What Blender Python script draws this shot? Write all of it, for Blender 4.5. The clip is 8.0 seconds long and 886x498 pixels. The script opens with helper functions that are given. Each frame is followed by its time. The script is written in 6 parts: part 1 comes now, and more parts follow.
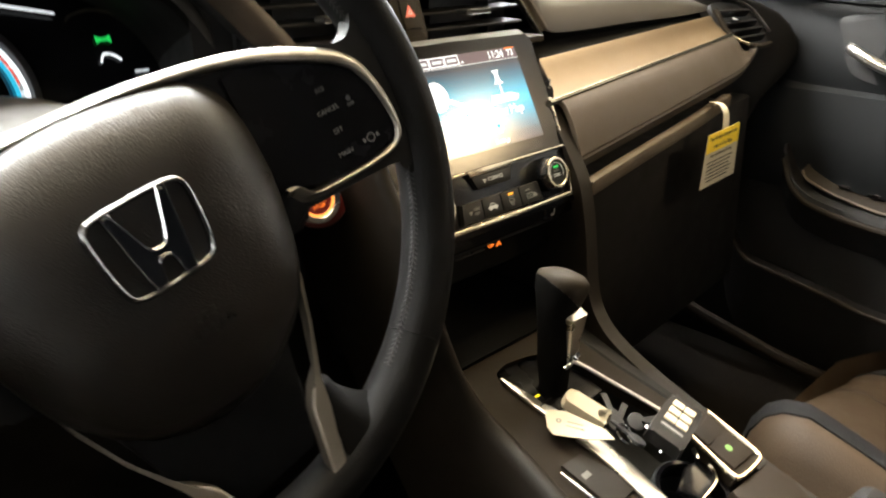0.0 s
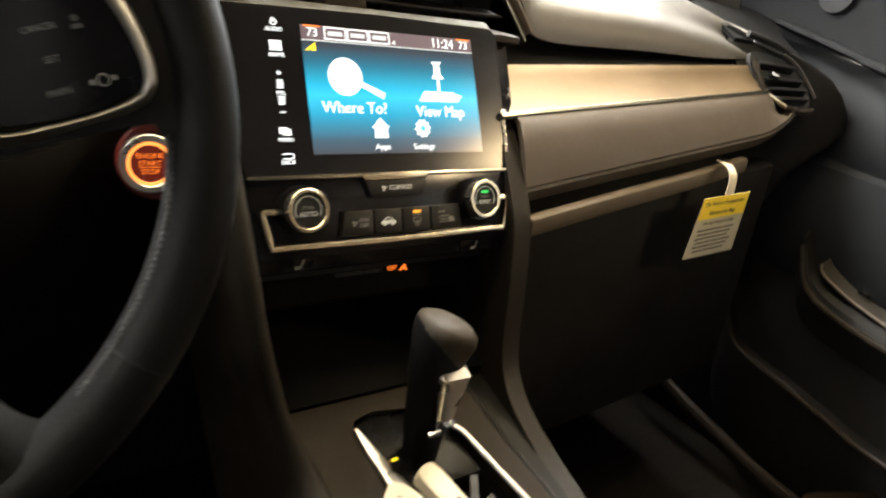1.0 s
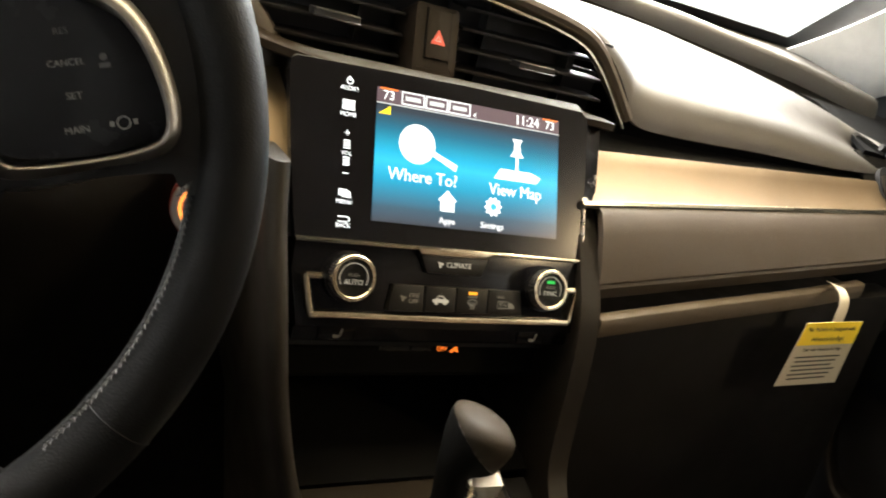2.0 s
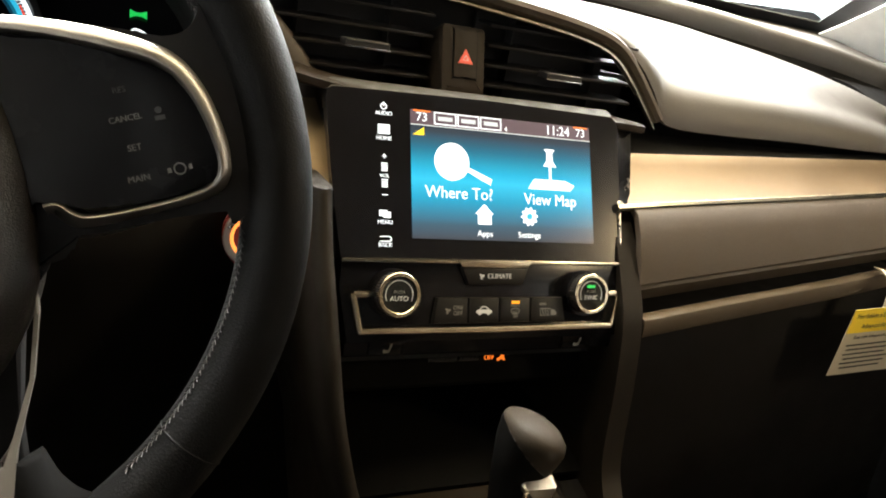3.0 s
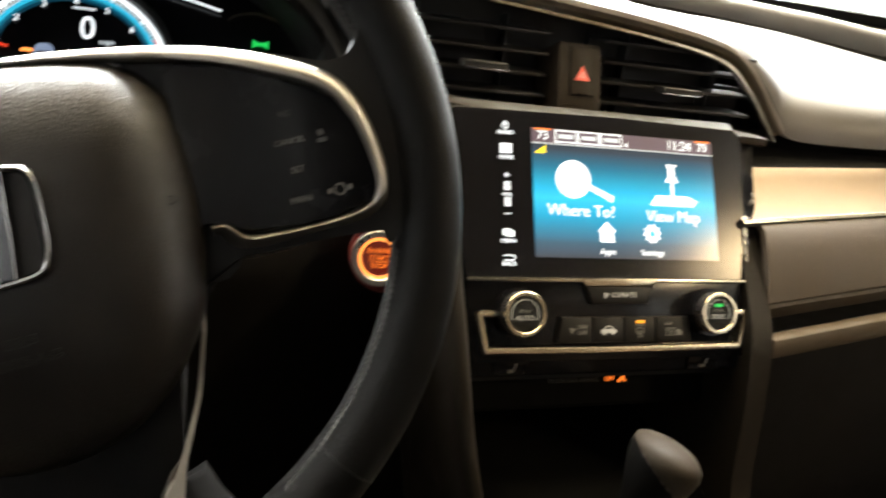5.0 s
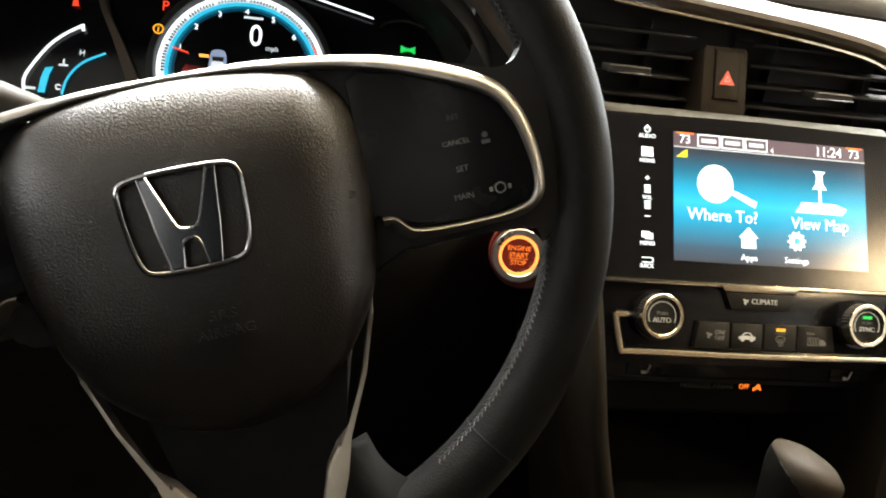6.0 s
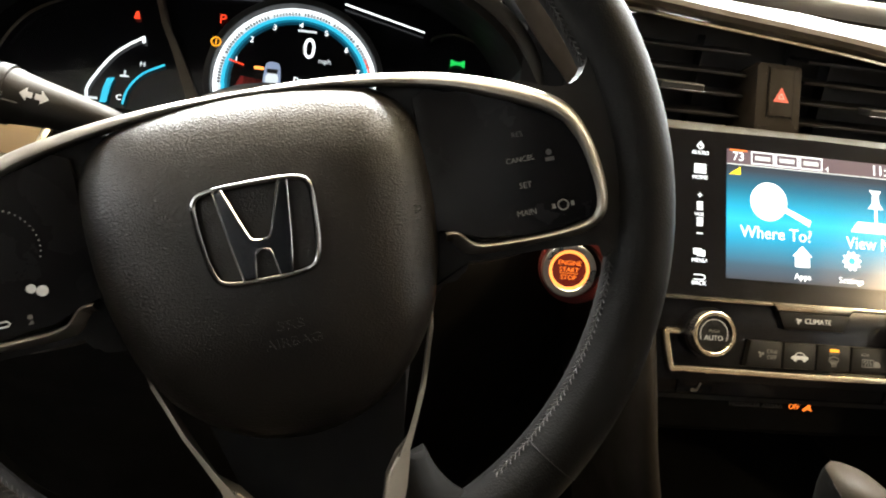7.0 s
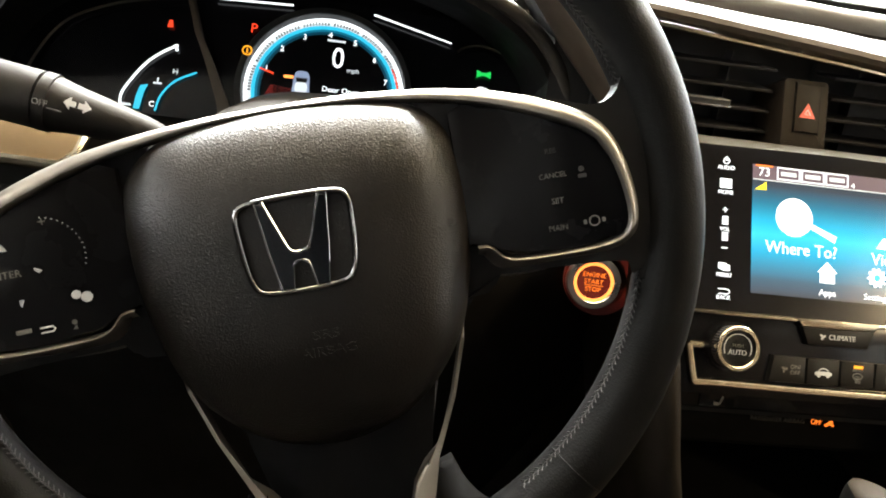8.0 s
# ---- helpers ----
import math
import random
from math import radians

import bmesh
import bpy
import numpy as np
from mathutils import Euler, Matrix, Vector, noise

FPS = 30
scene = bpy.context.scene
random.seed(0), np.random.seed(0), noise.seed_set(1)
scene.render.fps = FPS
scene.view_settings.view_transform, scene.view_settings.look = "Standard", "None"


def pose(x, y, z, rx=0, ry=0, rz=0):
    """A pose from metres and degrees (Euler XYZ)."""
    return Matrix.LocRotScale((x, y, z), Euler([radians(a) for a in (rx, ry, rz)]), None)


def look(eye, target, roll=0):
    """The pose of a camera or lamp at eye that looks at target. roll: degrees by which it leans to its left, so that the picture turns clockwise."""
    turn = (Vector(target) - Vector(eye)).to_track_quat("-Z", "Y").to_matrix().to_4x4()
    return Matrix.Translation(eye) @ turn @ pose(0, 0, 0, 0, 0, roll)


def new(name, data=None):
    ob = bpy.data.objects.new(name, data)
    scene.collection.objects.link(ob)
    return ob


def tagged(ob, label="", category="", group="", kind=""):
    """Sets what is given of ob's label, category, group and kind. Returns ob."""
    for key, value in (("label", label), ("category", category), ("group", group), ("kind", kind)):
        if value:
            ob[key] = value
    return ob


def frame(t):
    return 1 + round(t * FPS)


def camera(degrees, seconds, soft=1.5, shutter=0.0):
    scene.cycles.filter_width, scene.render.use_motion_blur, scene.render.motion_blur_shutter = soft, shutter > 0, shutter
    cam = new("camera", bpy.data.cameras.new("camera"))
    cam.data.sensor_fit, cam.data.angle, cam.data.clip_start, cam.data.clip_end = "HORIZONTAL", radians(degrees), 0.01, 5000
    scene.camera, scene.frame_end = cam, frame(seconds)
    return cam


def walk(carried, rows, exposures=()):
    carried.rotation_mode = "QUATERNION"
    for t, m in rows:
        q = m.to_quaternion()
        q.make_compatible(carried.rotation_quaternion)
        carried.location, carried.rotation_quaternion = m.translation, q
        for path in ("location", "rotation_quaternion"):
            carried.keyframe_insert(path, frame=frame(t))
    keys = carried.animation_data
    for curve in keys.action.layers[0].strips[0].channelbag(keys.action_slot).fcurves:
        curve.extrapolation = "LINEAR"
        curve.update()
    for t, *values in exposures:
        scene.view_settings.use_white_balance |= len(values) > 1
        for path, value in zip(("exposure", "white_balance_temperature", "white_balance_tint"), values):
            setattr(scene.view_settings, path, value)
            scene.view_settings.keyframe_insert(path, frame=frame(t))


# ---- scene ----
cam = camera(63.0, 8.0, soft=1.9, shutter=0.45)
PATH = [
    (0, (-0.471, -0.446, 0.978), (0.795, 0.905, 0.223), -1.1),
    (0.5, (-0.383, -0.425, 0.954), (0.81, 0.975, 0.169), 7.0),
    (1, (-0.295, -0.443, 0.952), (0.873, 1.002, 0.211), 10.1),
    (1.5, (-0.239, -0.438, 0.954), (0.866, 1.096, 0.301), 15.6),
    (2, (-0.247, -0.425, 0.958), (0.684, 1.226, 0.322), 15.1),
    (3.5, (-0.253, -0.443, 0.971), (0.548, 1.27, 0.319), 8.8),
    (4, (-0.248, -0.437, 0.972), (0.514, 1.294, 0.32), 7.1),
    (4.5, (-0.256, -0.434, 0.968), (0.496, 1.322, 0.377), 5.7),
    (5, (-0.285, -0.425, 0.96), (0.353, 1.368, 0.345), 7.7),
    (5.2, (-0.291, -0.434, 0.957), (0.217, 1.38, 0.287), 7.7),
    (6.5, (-0.318, -0.441, 0.964), (-0.004, 1.43, 0.331), 6.9),
    (7, (-0.325, -0.442, 0.964), (-0.064, 1.436, 0.328), 7.2),
    (7.5, (-0.331, -0.445, 0.97), (-0.102, 1.436, 0.329), 7.5),
    (8, (-0.335, -0.446, 0.969), (-0.112, 1.439, 0.338), 7.8),
]
walk(cam, [(t, look(eye, target, roll)) for t, eye, target, roll in PATH],
     exposures=[(0.0, 0.30), (0.5, 0.36), (1.0, 0.36), (1.5, 0.38), (2.0, 0.34), (3.5, 0.16), (5.0, 0.34), (6.5, 0.52), (8.0, 0.58)])

# ---- world, lights, exposure ----
world = bpy.data.worlds.new("World")
scene.world = world
world.use_nodes = True
world.node_tree.nodes["Background"].inputs[0].default_value = (0.75, 0.85, 1.0, 1)
world.node_tree.nodes["Background"].inputs[1].default_value = 0.05
scene.view_settings.exposure = 0.0


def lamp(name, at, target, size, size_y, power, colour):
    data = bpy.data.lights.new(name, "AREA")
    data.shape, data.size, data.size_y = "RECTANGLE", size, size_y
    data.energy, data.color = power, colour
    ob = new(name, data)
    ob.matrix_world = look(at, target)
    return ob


# showroom windows ahead of the car and on the passenger side, its warm ceiling lamps ahead and overhead, and a lit bay
# on the passenger side
lamp("daylight_windows", (0.5, 7.2, 2.3), (0.5, 0.0, 1.6), 10.0, 3.2, 3000, (0.93, 0.97, 1.0))
lamp("side_windows", (8.8, 4.0, 2.2), (0.0, 1.0, 1.4), 6.0, 3.0, 1400, (0.94, 0.97, 1.0))
# unseen fill added on the driver side to lift the pillar and the darks
lamp("driver_side_fill", (-8.8, 0.5, 2.3), (0.0, 0.3, 1.1), 8.0, 3.0, 300, (0.96, 0.98, 1.0))
lamp("ceiling_lamps_ahead", (0.4, 3.8, 4.1), (0.4, 3.81, 0.0), 7.0, 4.6, 6000, (1.0, 0.97, 0.93))
lamp("ceiling_lamps_overhead", (1.7, 0.0, 4.1), (1.7, 0.01, 0.0), 8.0, 3.0, 500, (1.0, 0.75, 0.44))
lamp("side_bay_lamps", (2.77, -2.40, 2.50), (0.06, 0.0, 0.815), 0.46, 0.32, 30, (1.0, 0.74, 0.41))

# ---- materials ----


def material(name, colour, rough=0.5, metal=0.0, vary=0.15, scale=40.0, bump=0.0, bump_scale=900.0,
             grain="noise", glow=None, glow_strength=1.0, coat=0.0, spec=0.5):
    m = bpy.data.materials.new(name)
    m.use_nodes = True
    nodes, links = m.node_tree.nodes, m.node_tree.links
    b = nodes["Principled BSDF"]
    b.inputs["Roughness"].default_value = rough
    b.inputs["Metallic"].default_value = metal
    b.inputs["Coat Weight"].default_value = coat
    b.inputs["Coat Roughness"].default_value = 0.05
    b.inputs["Specular IOR Level"].default_value = spec
    where = nodes.new("ShaderNodeTexCoord")
    n1 = nodes.new("ShaderNodeTexNoise")
    n1.inputs["Scale"].default_value = scale
    n1.inputs["Detail"].default_value = 5
    links.new(where.outputs["Object"], n1.inputs["Vector"])
    n2 = nodes.new("ShaderNodeTexNoise")
    n2.inputs["Scale"].default_value = scale * 14
    links.new(where.outputs["Object"], n2.inputs["Vector"])
    add = nodes.new("ShaderNodeMath")
    add.operation = "MULTIPLY_ADD"
    add.inputs[1].default_value = 0.45
    links.new(n2.outputs["Fac"], add.inputs[0])
    links.new(n1.outputs["Fac"], add.inputs[2])
    ramp = nodes.new("ShaderNodeMapRange")
    ramp.inputs["From Min"].default_value, ramp.inputs["From Max"].default_value = 0.4, 1.05
    ramp.inputs["To Min"].default_value, ramp.inputs["To Max"].default_value = 1 - vary, 1 + vary
    links.new(add.outputs[0], ramp.inputs["Value"])
    mul = nodes.new("ShaderNodeVectorMath")
    mul.operation = "SCALE"
    mul.inputs[0].default_value = colour
    links.new(ramp.outputs["Result"], mul.inputs["Scale"])
    links.new(mul.outputs[0], b.inputs["Base Color"])
    rr = nodes.new("ShaderNodeMapRange")
    rr.inputs["From Min"].default_value, rr.inputs["From Max"].default_value = 0.3, 0.7
    rr.inputs["To Min"].default_value, rr.inputs["To Max"].default_value = rough * 0.85, min(1, rough * 1.15)
    links.new(n1.outputs["Fac"], rr.inputs["Value"])
    links.new(rr.outputs["Result"], b.inputs["Roughness"])
    if bump:
        if grain == "cells":
            tex = nodes.new("ShaderNodeTexVoronoi")
            tex.feature = "SMOOTH_F1"
            out = tex.outputs["Distance"]
        else:
            tex = nodes.new("ShaderNodeTexNoise")
            tex.inputs["Detail"].default_value = 3
            out = tex.outputs["Fac"]
        tex.inputs["Scale"].default_value = bump_scale
        warp = nodes.new("ShaderNodeVectorMath")
        warp.operation = "MULTIPLY_ADD"
        links.new(n1.outputs["Color"], warp.inputs[0])
        warp.inputs[1].default_value = (0.004, 0.004, 0.004)
        links.new(where.outputs["Object"], warp.inputs[2])
        links.new(warp.outputs[0], tex.inputs["Vector"])
        bp = nodes.new("ShaderNodeBump")
        bp.inputs["Strength"].default_value = bump
        bp.inputs["Distance"].default_value = 0.0006
        links.new(out, bp.inputs["Height"])
        links.new(bp.outputs["Normal"], b.inputs["Normal"])
    if glow:
        b.inputs["Emission Color"].default_value = (*glow, 1)
        b.inputs["Emission Strength"].default_value = glow_strength
    return m


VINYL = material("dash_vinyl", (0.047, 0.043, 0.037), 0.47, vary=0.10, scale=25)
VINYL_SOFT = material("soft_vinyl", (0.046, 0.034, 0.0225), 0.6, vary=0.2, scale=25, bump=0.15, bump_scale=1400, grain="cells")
# sheenless near-black; carries the shade of gaps, cubby and knob side
DEAD_BLACK = material("dead_black", (0.0048, 0.0047, 0.0045), 1.0, vary=0.3, scale=60, bump=0.2, bump_scale=1500, spec=0.05)
# near-black next to the dash vinyl: lower cabin shade put into the colour
VINYL_SHADED = material("shaded_vinyl", (0.0050, 0.0044, 0.0038), 0.65, vary=0.2, scale=30, bump=0.3, bump_scale=1300, grain="cells", spec=0.22)
PAD_LEATHER = material("airbag_leather", (0.0078, 0.0058, 0.0037), 0.36, vary=0.15, scale=35, bump=0.48, bump_scale=1350, grain="cells", spec=0.62)
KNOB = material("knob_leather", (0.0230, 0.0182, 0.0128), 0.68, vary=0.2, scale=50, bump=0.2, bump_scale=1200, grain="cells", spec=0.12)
RIM_LEATHER = material("rim_leather", (0.0042, 0.0042, 0.0042), 0.52, vary=0.2, scale=50, bump=0.25, bump_scale=1200, grain="cells", spec=0.14)
PIANO = material("piano_black", (0.005, 0.005, 0.006), 0.16, vary=0.1, scale=10, spec=0.27)
SPOKE = material("spoke_plastic", (0.006, 0.006, 0.0062), 0.68, vary=0.15, scale=50, bump=0.1, bump_scale=1500, spec=0.25)
POD_BLACK = material("pod_plastic", (0.004, 0.004, 0.0045), 0.26, vary=0.1, scale=30, spec=0.13)
STALK = material("stalk_plastic", (0.0085, 0.0070, 0.0053), 0.55, vary=0.15, scale=50, bump=0.2, bump_scale=1500, spec=0.25)
MATT_BLACK = material("matt_black", (0.012, 0.012, 0.012), 0.6, vary=0.2, scale=60, bump=0.15, bump_scale=1500)
SLAT = material("slat_plastic", (0.010, 0.0098, 0.009), 0.38, vary=0.12, scale=70, bump=0.1, bump_scale=1500, spec=0.35)
BUTTON = material("button_plastic", (0.0062, 0.0060, 0.0057), 0.42, vary=0.12, scale=70, bump=0.1, bump_scale=1500, spec=0.25)
BRONZE = material("bronze_trim", (0.138, 0.096, 0.051), 0.50, metal=0.7, vary=0.06, scale=14, bump=0.12, bump_scale=1800)
TRIM_SILVER = material("trim_silver", (0.34, 0.32, 0.285), 0.36, metal=0.9, vary=0.04, scale=60)
SATIN = material("satin_silver", (0.55, 0.53, 0.49), 0.30, metal=1.0, vary=0.05, scale=60)
BLADE = material("painted_silver", (0.30, 0.27, 0.225), 0.34, metal=0.75, vary=0.05, scale=60)
FILM = material("crumpled_film", (0.22, 0.21, 0.19), 0.18, vary=0.3, scale=200, spec=0.8)
# badge chromes darkened: reflections of the dim cabin put into the colour
BADGE = material("badge_chrome", (0.27, 0.27, 0.275), 0.07, metal=1.0, vary=0.04, scale=60)
CHROME_DIMMED = material("dimmed_chrome", (0.075, 0.078, 0.085), 0.12, metal=1.0, vary=0.04, scale=60)
CHROME = material("chrome", (0.80, 0.80, 0.80), 0.09, metal=1.0, vary=0.03, scale=50)
CHAMPAGNE = material("champagne_chrome", (0.72, 0.64, 0.48), 0.2, metal=1.0, vary=0.04, scale=50)
FIN = material("fin_plastic", (0.0105, 0.0085, 0.0063), 0.5, vary=0.15, scale=35, bump=0.25, bump_scale=1500, grain="cells", spec=0.2)
PANEL_TAN = material("console_plastic", (0.0125, 0.0086, 0.0050), 0.6, vary=0.15, scale=35, bump=0.25, bump_scale=1500, grain="cells", spec=0.15)
# tan lightened so that shelf lip, gauge ridge and edge beads look lit
LIT_EDGE = material("lit_edge_plastic", (0.070, 0.052, 0.033), 0.6, vary=0.12, scale=30, bump=0.2, bump_scale=1500)
CARPET = material("carpet", (0.011, 0.0095, 0.008), 0.95, vary=0.4, scale=90, bump=0.9, bump_scale=700, spec=0.04)
SEAT_CLOTH = material("seat_leather", (0.0275, 0.0172, 0.0086), 0.66, vary=0.15, scale=30, bump=0.4, bump_scale=700, grain="cells", spec=0.16)
SEAT_BAND = material("seat_mesh_band", (0.007, 0.007, 0.0072), 0.7, vary=0.4, scale=300, bump=0.6, bump_scale=900, spec=0.1)
DOOR_UPPER = material("door_upper_vinyl", (0.0066, 0.0072, 0.0076), 0.65, vary=0.15, scale=25, bump=0.3, bump_scale=1300, grain="cells", spec=0.15)
HEADLINER = material("headliner", (0.13, 0.124, 0.115), 0.9, vary=0.1, scale=60)
PILLAR = material("pillar_fabric", (0.74, 0.73, 0.70), 0.85, vary=0.08, scale=60)
WHITE_PLASTIC = material("white_plastic", (0.46, 0.40, 0.28), 0.45, vary=0.06, scale=60)
PAPER = material("card_paper", (0.50, 0.45, 0.33), 0.7, vary=0.05, scale=60)
YELLOW = material("yellow_card", (0.85, 0.62, 0.03), 0.65, vary=0.05, scale=60)
INK = material("ink", (0.03, 0.03, 0.03), 0.7, vary=0.1, scale=80)
THREAD = material("thread", (0.030, 0.029, 0.028), 0.7, vary=0.2, scale=200)
LEGEND = material("printed_legend", (0.45, 0.45, 0.43), 0.6, vary=0.05, scale=60, glow=(0.8, 0.8, 0.76), glow_strength=0.12)
LEGEND_DIM = material("dim_legend", (0.16, 0.16, 0.15), 0.6, vary=0.05, scale=60)
LEGEND_FAINT = material("faint_legend", (0.05, 0.05, 0.05), 0.6, vary=0.05, scale=60)
RED_REFLECTION = material("red_reflection", (0.16, 0.018, 0.013), 0.35, vary=0.1, scale=60)
STONE = material("showroom_tile", (0.32, 0.31, 0.30), 0.25, vary=0.08, scale=3)
PLASTER = material("showroom_plaster", (0.52, 0.51, 0.49), 0.8, vary=0.05, scale=4)
CAR_PAINT = material("silver_blue_paint", (0.35, 0.42, 0.46), 0.25, metal=0.5, vary=0.05, scale=6, coat=0.6)
TYRE = material("tyre_rubber", (0.02, 0.02, 0.02), 0.8, vary=0.2, scale=40)


def glowing(name, colour, strength):
    return material(name, tuple(0.3 * c for c in colour), 0.4, vary=0.02, glow=colour, glow_strength=strength)


G_WHITE = glowing("lit_white", (0.92, 0.97, 1.0), 1.25)
G_SOFT = glowing("lit_grey", (0.75, 0.82, 0.85), 0.75)
G_CYAN = glowing("lit_cyan", (0.03, 0.48, 0.70), 0.9)
G_RED = glowing("lit_red", (1.0, 0.06, 0.02), 1.0)
G_DARKRED = glowing("lit_dark_red", (0.16, 0.012, 0.01), 0.7)
G_ORANGE = glowing("lit_orange", (1.0, 0.20, 0.02), 1.1)
G_HOT = glowing("lit_hot_orange", (1.0, 0.30, 0.06), 1.6)
G_AMBER = glowing("lit_amber", (1.0, 0.38, 0.02), 1.1)
G_YELLOW = glowing("lit_yellow", (1.0, 0.75, 0.02), 1.2)
G_GREEN = glowing("lit_green", (0.02, 0.75, 0.12), 0.65)
G_TRI = glowing("hazard_red", (0.85, 0.12, 0.07), 0.55)
G_HEADER = glowing("lit_header", (0.085, 0.055, 0.075), 1.0)


def screen_material():
    m = material("lit_screen", (0.01, 0.01, 0.012), 0.15, vary=0.02)
    nodes, links = m.node_tree.nodes, m.node_tree.links
    where = nodes.new("ShaderNodeTexCoord")
    sep = nodes.new("ShaderNodeSeparateXYZ")
    links.new(where.outputs["Generated"], sep.inputs[0])
    ramp = nodes.new("ShaderNodeValToRGB")
    stops = ((0.0, (0.050, 0.055, 0.065)), (0.13, (0.045, 0.10, 0.14)), (0.36, (0.012, 0.31, 0.50)),
             (0.52, (0.03, 0.50, 0.72)), (0.60, (0.012, 0.40, 0.62)), (0.80, (0.012, 0.14, 0.22)), (0.95, (0.030, 0.045, 0.06)), (1.0, (0.03, 0.04, 0.05)))
    e = ramp.color_ramp.elements
    e[0].position, e[0].color = stops[0][0], (*stops[0][1], 1)
    e[1].position, e[1].color = stops[-1][0], (*stops[-1][1], 1)
    for p, c in stops[1:-1]:
        e.new(p).color = (*c, 1)
    links.new(sep.outputs["Z"], ramp.inputs["Fac"])
    b = nodes["Principled BSDF"]
    links.new(ramp.outputs["Color"], b.inputs["Emission Color"])
    b.inputs["Emission Strength"].default_value = 1.22
    return m


SCREEN = screen_material()


def glass_material():
    m = bpy.data.materials.new("window_glass")
    m.use_nodes = True
    nodes, links = m.node_tree.nodes, m.node_tree.links
    nodes.remove(nodes["Principled BSDF"])
    clear, gloss, mix, f = (nodes.new(k) for k in ("ShaderNodeBsdfTransparent", "ShaderNodeBsdfGlossy", "ShaderNodeMixShader", "ShaderNodeFresnel"))
    clear.inputs[0].default_value = (0.93, 0.96, 0.95, 1)
    gloss.inputs["Roughness"].default_value = 0.02
    f.inputs[0].default_value = 1.12
    links.new(f.outputs[0], mix.inputs[0])
    links.new(clear.outputs[0], mix.inputs[1])
    links.new(gloss.outputs[0], mix.inputs[2])
    links.new(mix.outputs[0], nodes["Material Output"].inputs[0])
    return m


GLASS = glass_material()

# ---- mesh helpers ----


def thing(name, base, label, category, group="", kind=""):
    ob = new(name)
    ob.empty_display_size = 0.05
    ob.location = base
    ob["base"] = list(base)
    return tagged(ob, label, category, group, kind)


def mesh_of(name, bm, mat, sharp=35):
    me = bpy.data.meshes.new(name)
    bmesh.ops.recalc_face_normals(bm, faces=bm.faces)
    bm.to_mesh(me)
    bm.free()
    me.materials.append(mat)
    for p in me.polygons:
        p.use_smooth = True
    me.set_sharp_from_angle(angle=radians(sharp))
    return me


def part(name, bm, mat, parent, label="", sharp=35):
    ob = new(name, mesh_of(name, bm, mat, sharp))
    ob.parent = parent
    top = parent
    while top.parent:
        top = top.parent
    if parent is top:
        ob.matrix_parent_inverse = Matrix.Translation(top.location).inverted()
    return tagged(ob, label)


def piece(name, bm, mat, label, category, kind="", group="", sharp=35):
    return tagged(new(name, mesh_of(name, bm, mat, sharp)), label, category, group, kind)


def plane_frame(at, tilt, turn=0.0):
    """Local x to the right, y up along a face that leans back by tilt degrees, z towards the seats."""
    a, t = radians(tilt), radians(turn)
    up, rt = Vector((0, math.sin(a), math.cos(a))), Vector((1, 0, 0))
    n = Vector((0, -math.cos(a), math.sin(a)))
    x, y = rt * math.cos(t) + up * math.sin(t), -rt * math.sin(t) + up * math.cos(t)
    m = Matrix((x, y, n)).transposed().to_4x4()
    m.translation = at
    return m


def moved(bm, m):
    bm.transform(m)
    return bm


def join(*bms):
    out = bmesh.new()
    for b in bms:
        me = bpy.data.meshes.new("tmp")
        b.to_mesh(me)
        b.free()
        out.from_mesh(me)
        bpy.data.meshes.remove(me)
    return out


def slab(outline, z0, z1, bevel=0.0, segs=2):
    """A plate with that outline, from z0 to z1, its front edges rounded."""
    bm = bmesh.new()
    lo = [bm.verts.new((x, y, z0)) for x, y in outline]
    hi = [bm.verts.new((x, y, z1)) for x, y in outline]
    n = len(outline)
    bm.faces.new(lo[::-1])
    top = bm.faces.new(hi)
    for i in range(n):
        bm.faces.new((lo[i], lo[(i + 1) % n], hi[(i + 1) % n], hi[i]))
    if bevel:
        bmesh.ops.bevel(bm, geom=list(top.edges), offset=bevel, segments=segs, affect="EDGES", profile=0.6)
    return bm


def block(x0, x1, y0, y1, z0, z1, bevel=0.0, segs=2):
    bm = bmesh.new()
    bmesh.ops.create_cube(bm, size=1.0)
    for v in bm.verts:
        v.co = ((x0 + x1) / 2 + v.co.x * (x1 - x0), (y0 + y1) / 2 + v.co.y * (y1 - y0), (z0 + z1) / 2 + v.co.z * (z1 - z0))
    if bevel:
        bmesh.ops.bevel(bm, geom=list(bm.edges), offset=bevel, segments=segs, affect="EDGES", profile=0.6)
    return bm


def disc(r, z0, z1, n=40, bevel=0.0, cx=0.0, cy=0.0):
    return slab([(cx + r * math.cos(2 * math.pi * i / n), cy + r * math.sin(2 * math.pi * i / n)) for i in range(n)], z0, z1, bevel)


def ring(r0, r1, z0, z1, n=48, cx=0.0, cy=0.0, a0=0.0, a1=360.0):
    """A flat band between two radii, a full turn or an arc of it."""
    full = abs(a1 - a0) >= 359.9
    bm = bmesh.new()
    rows = []
    for i in range(n + (0 if full else 1)):
        a = radians(a0 + (a1 - a0) * i / n)
        c, s = math.cos(a), math.sin(a)
        e = 0.15 * (r1 - r0)
        rows.append([bm.verts.new((cx + r * c, cy + r * s, z)) for r, z in ((r0, z0), (r0, z1 - e), (r0 + e, z1), (r1 - e, z1), (r1, z1 - e), (r1, z0))])
    m = len(rows)
    for i in range(m if full else m - 1):
        a, b = rows[i], rows[(i + 1) % m]
        for k in range(6):
            bm.faces.new((a[k], b[k], b[(k + 1) % 6], a[(k + 1) % 6]))
    if not full:
        bm.faces.new(rows[0])
        bm.faces.new(rows[-1][::-1])
    return bm


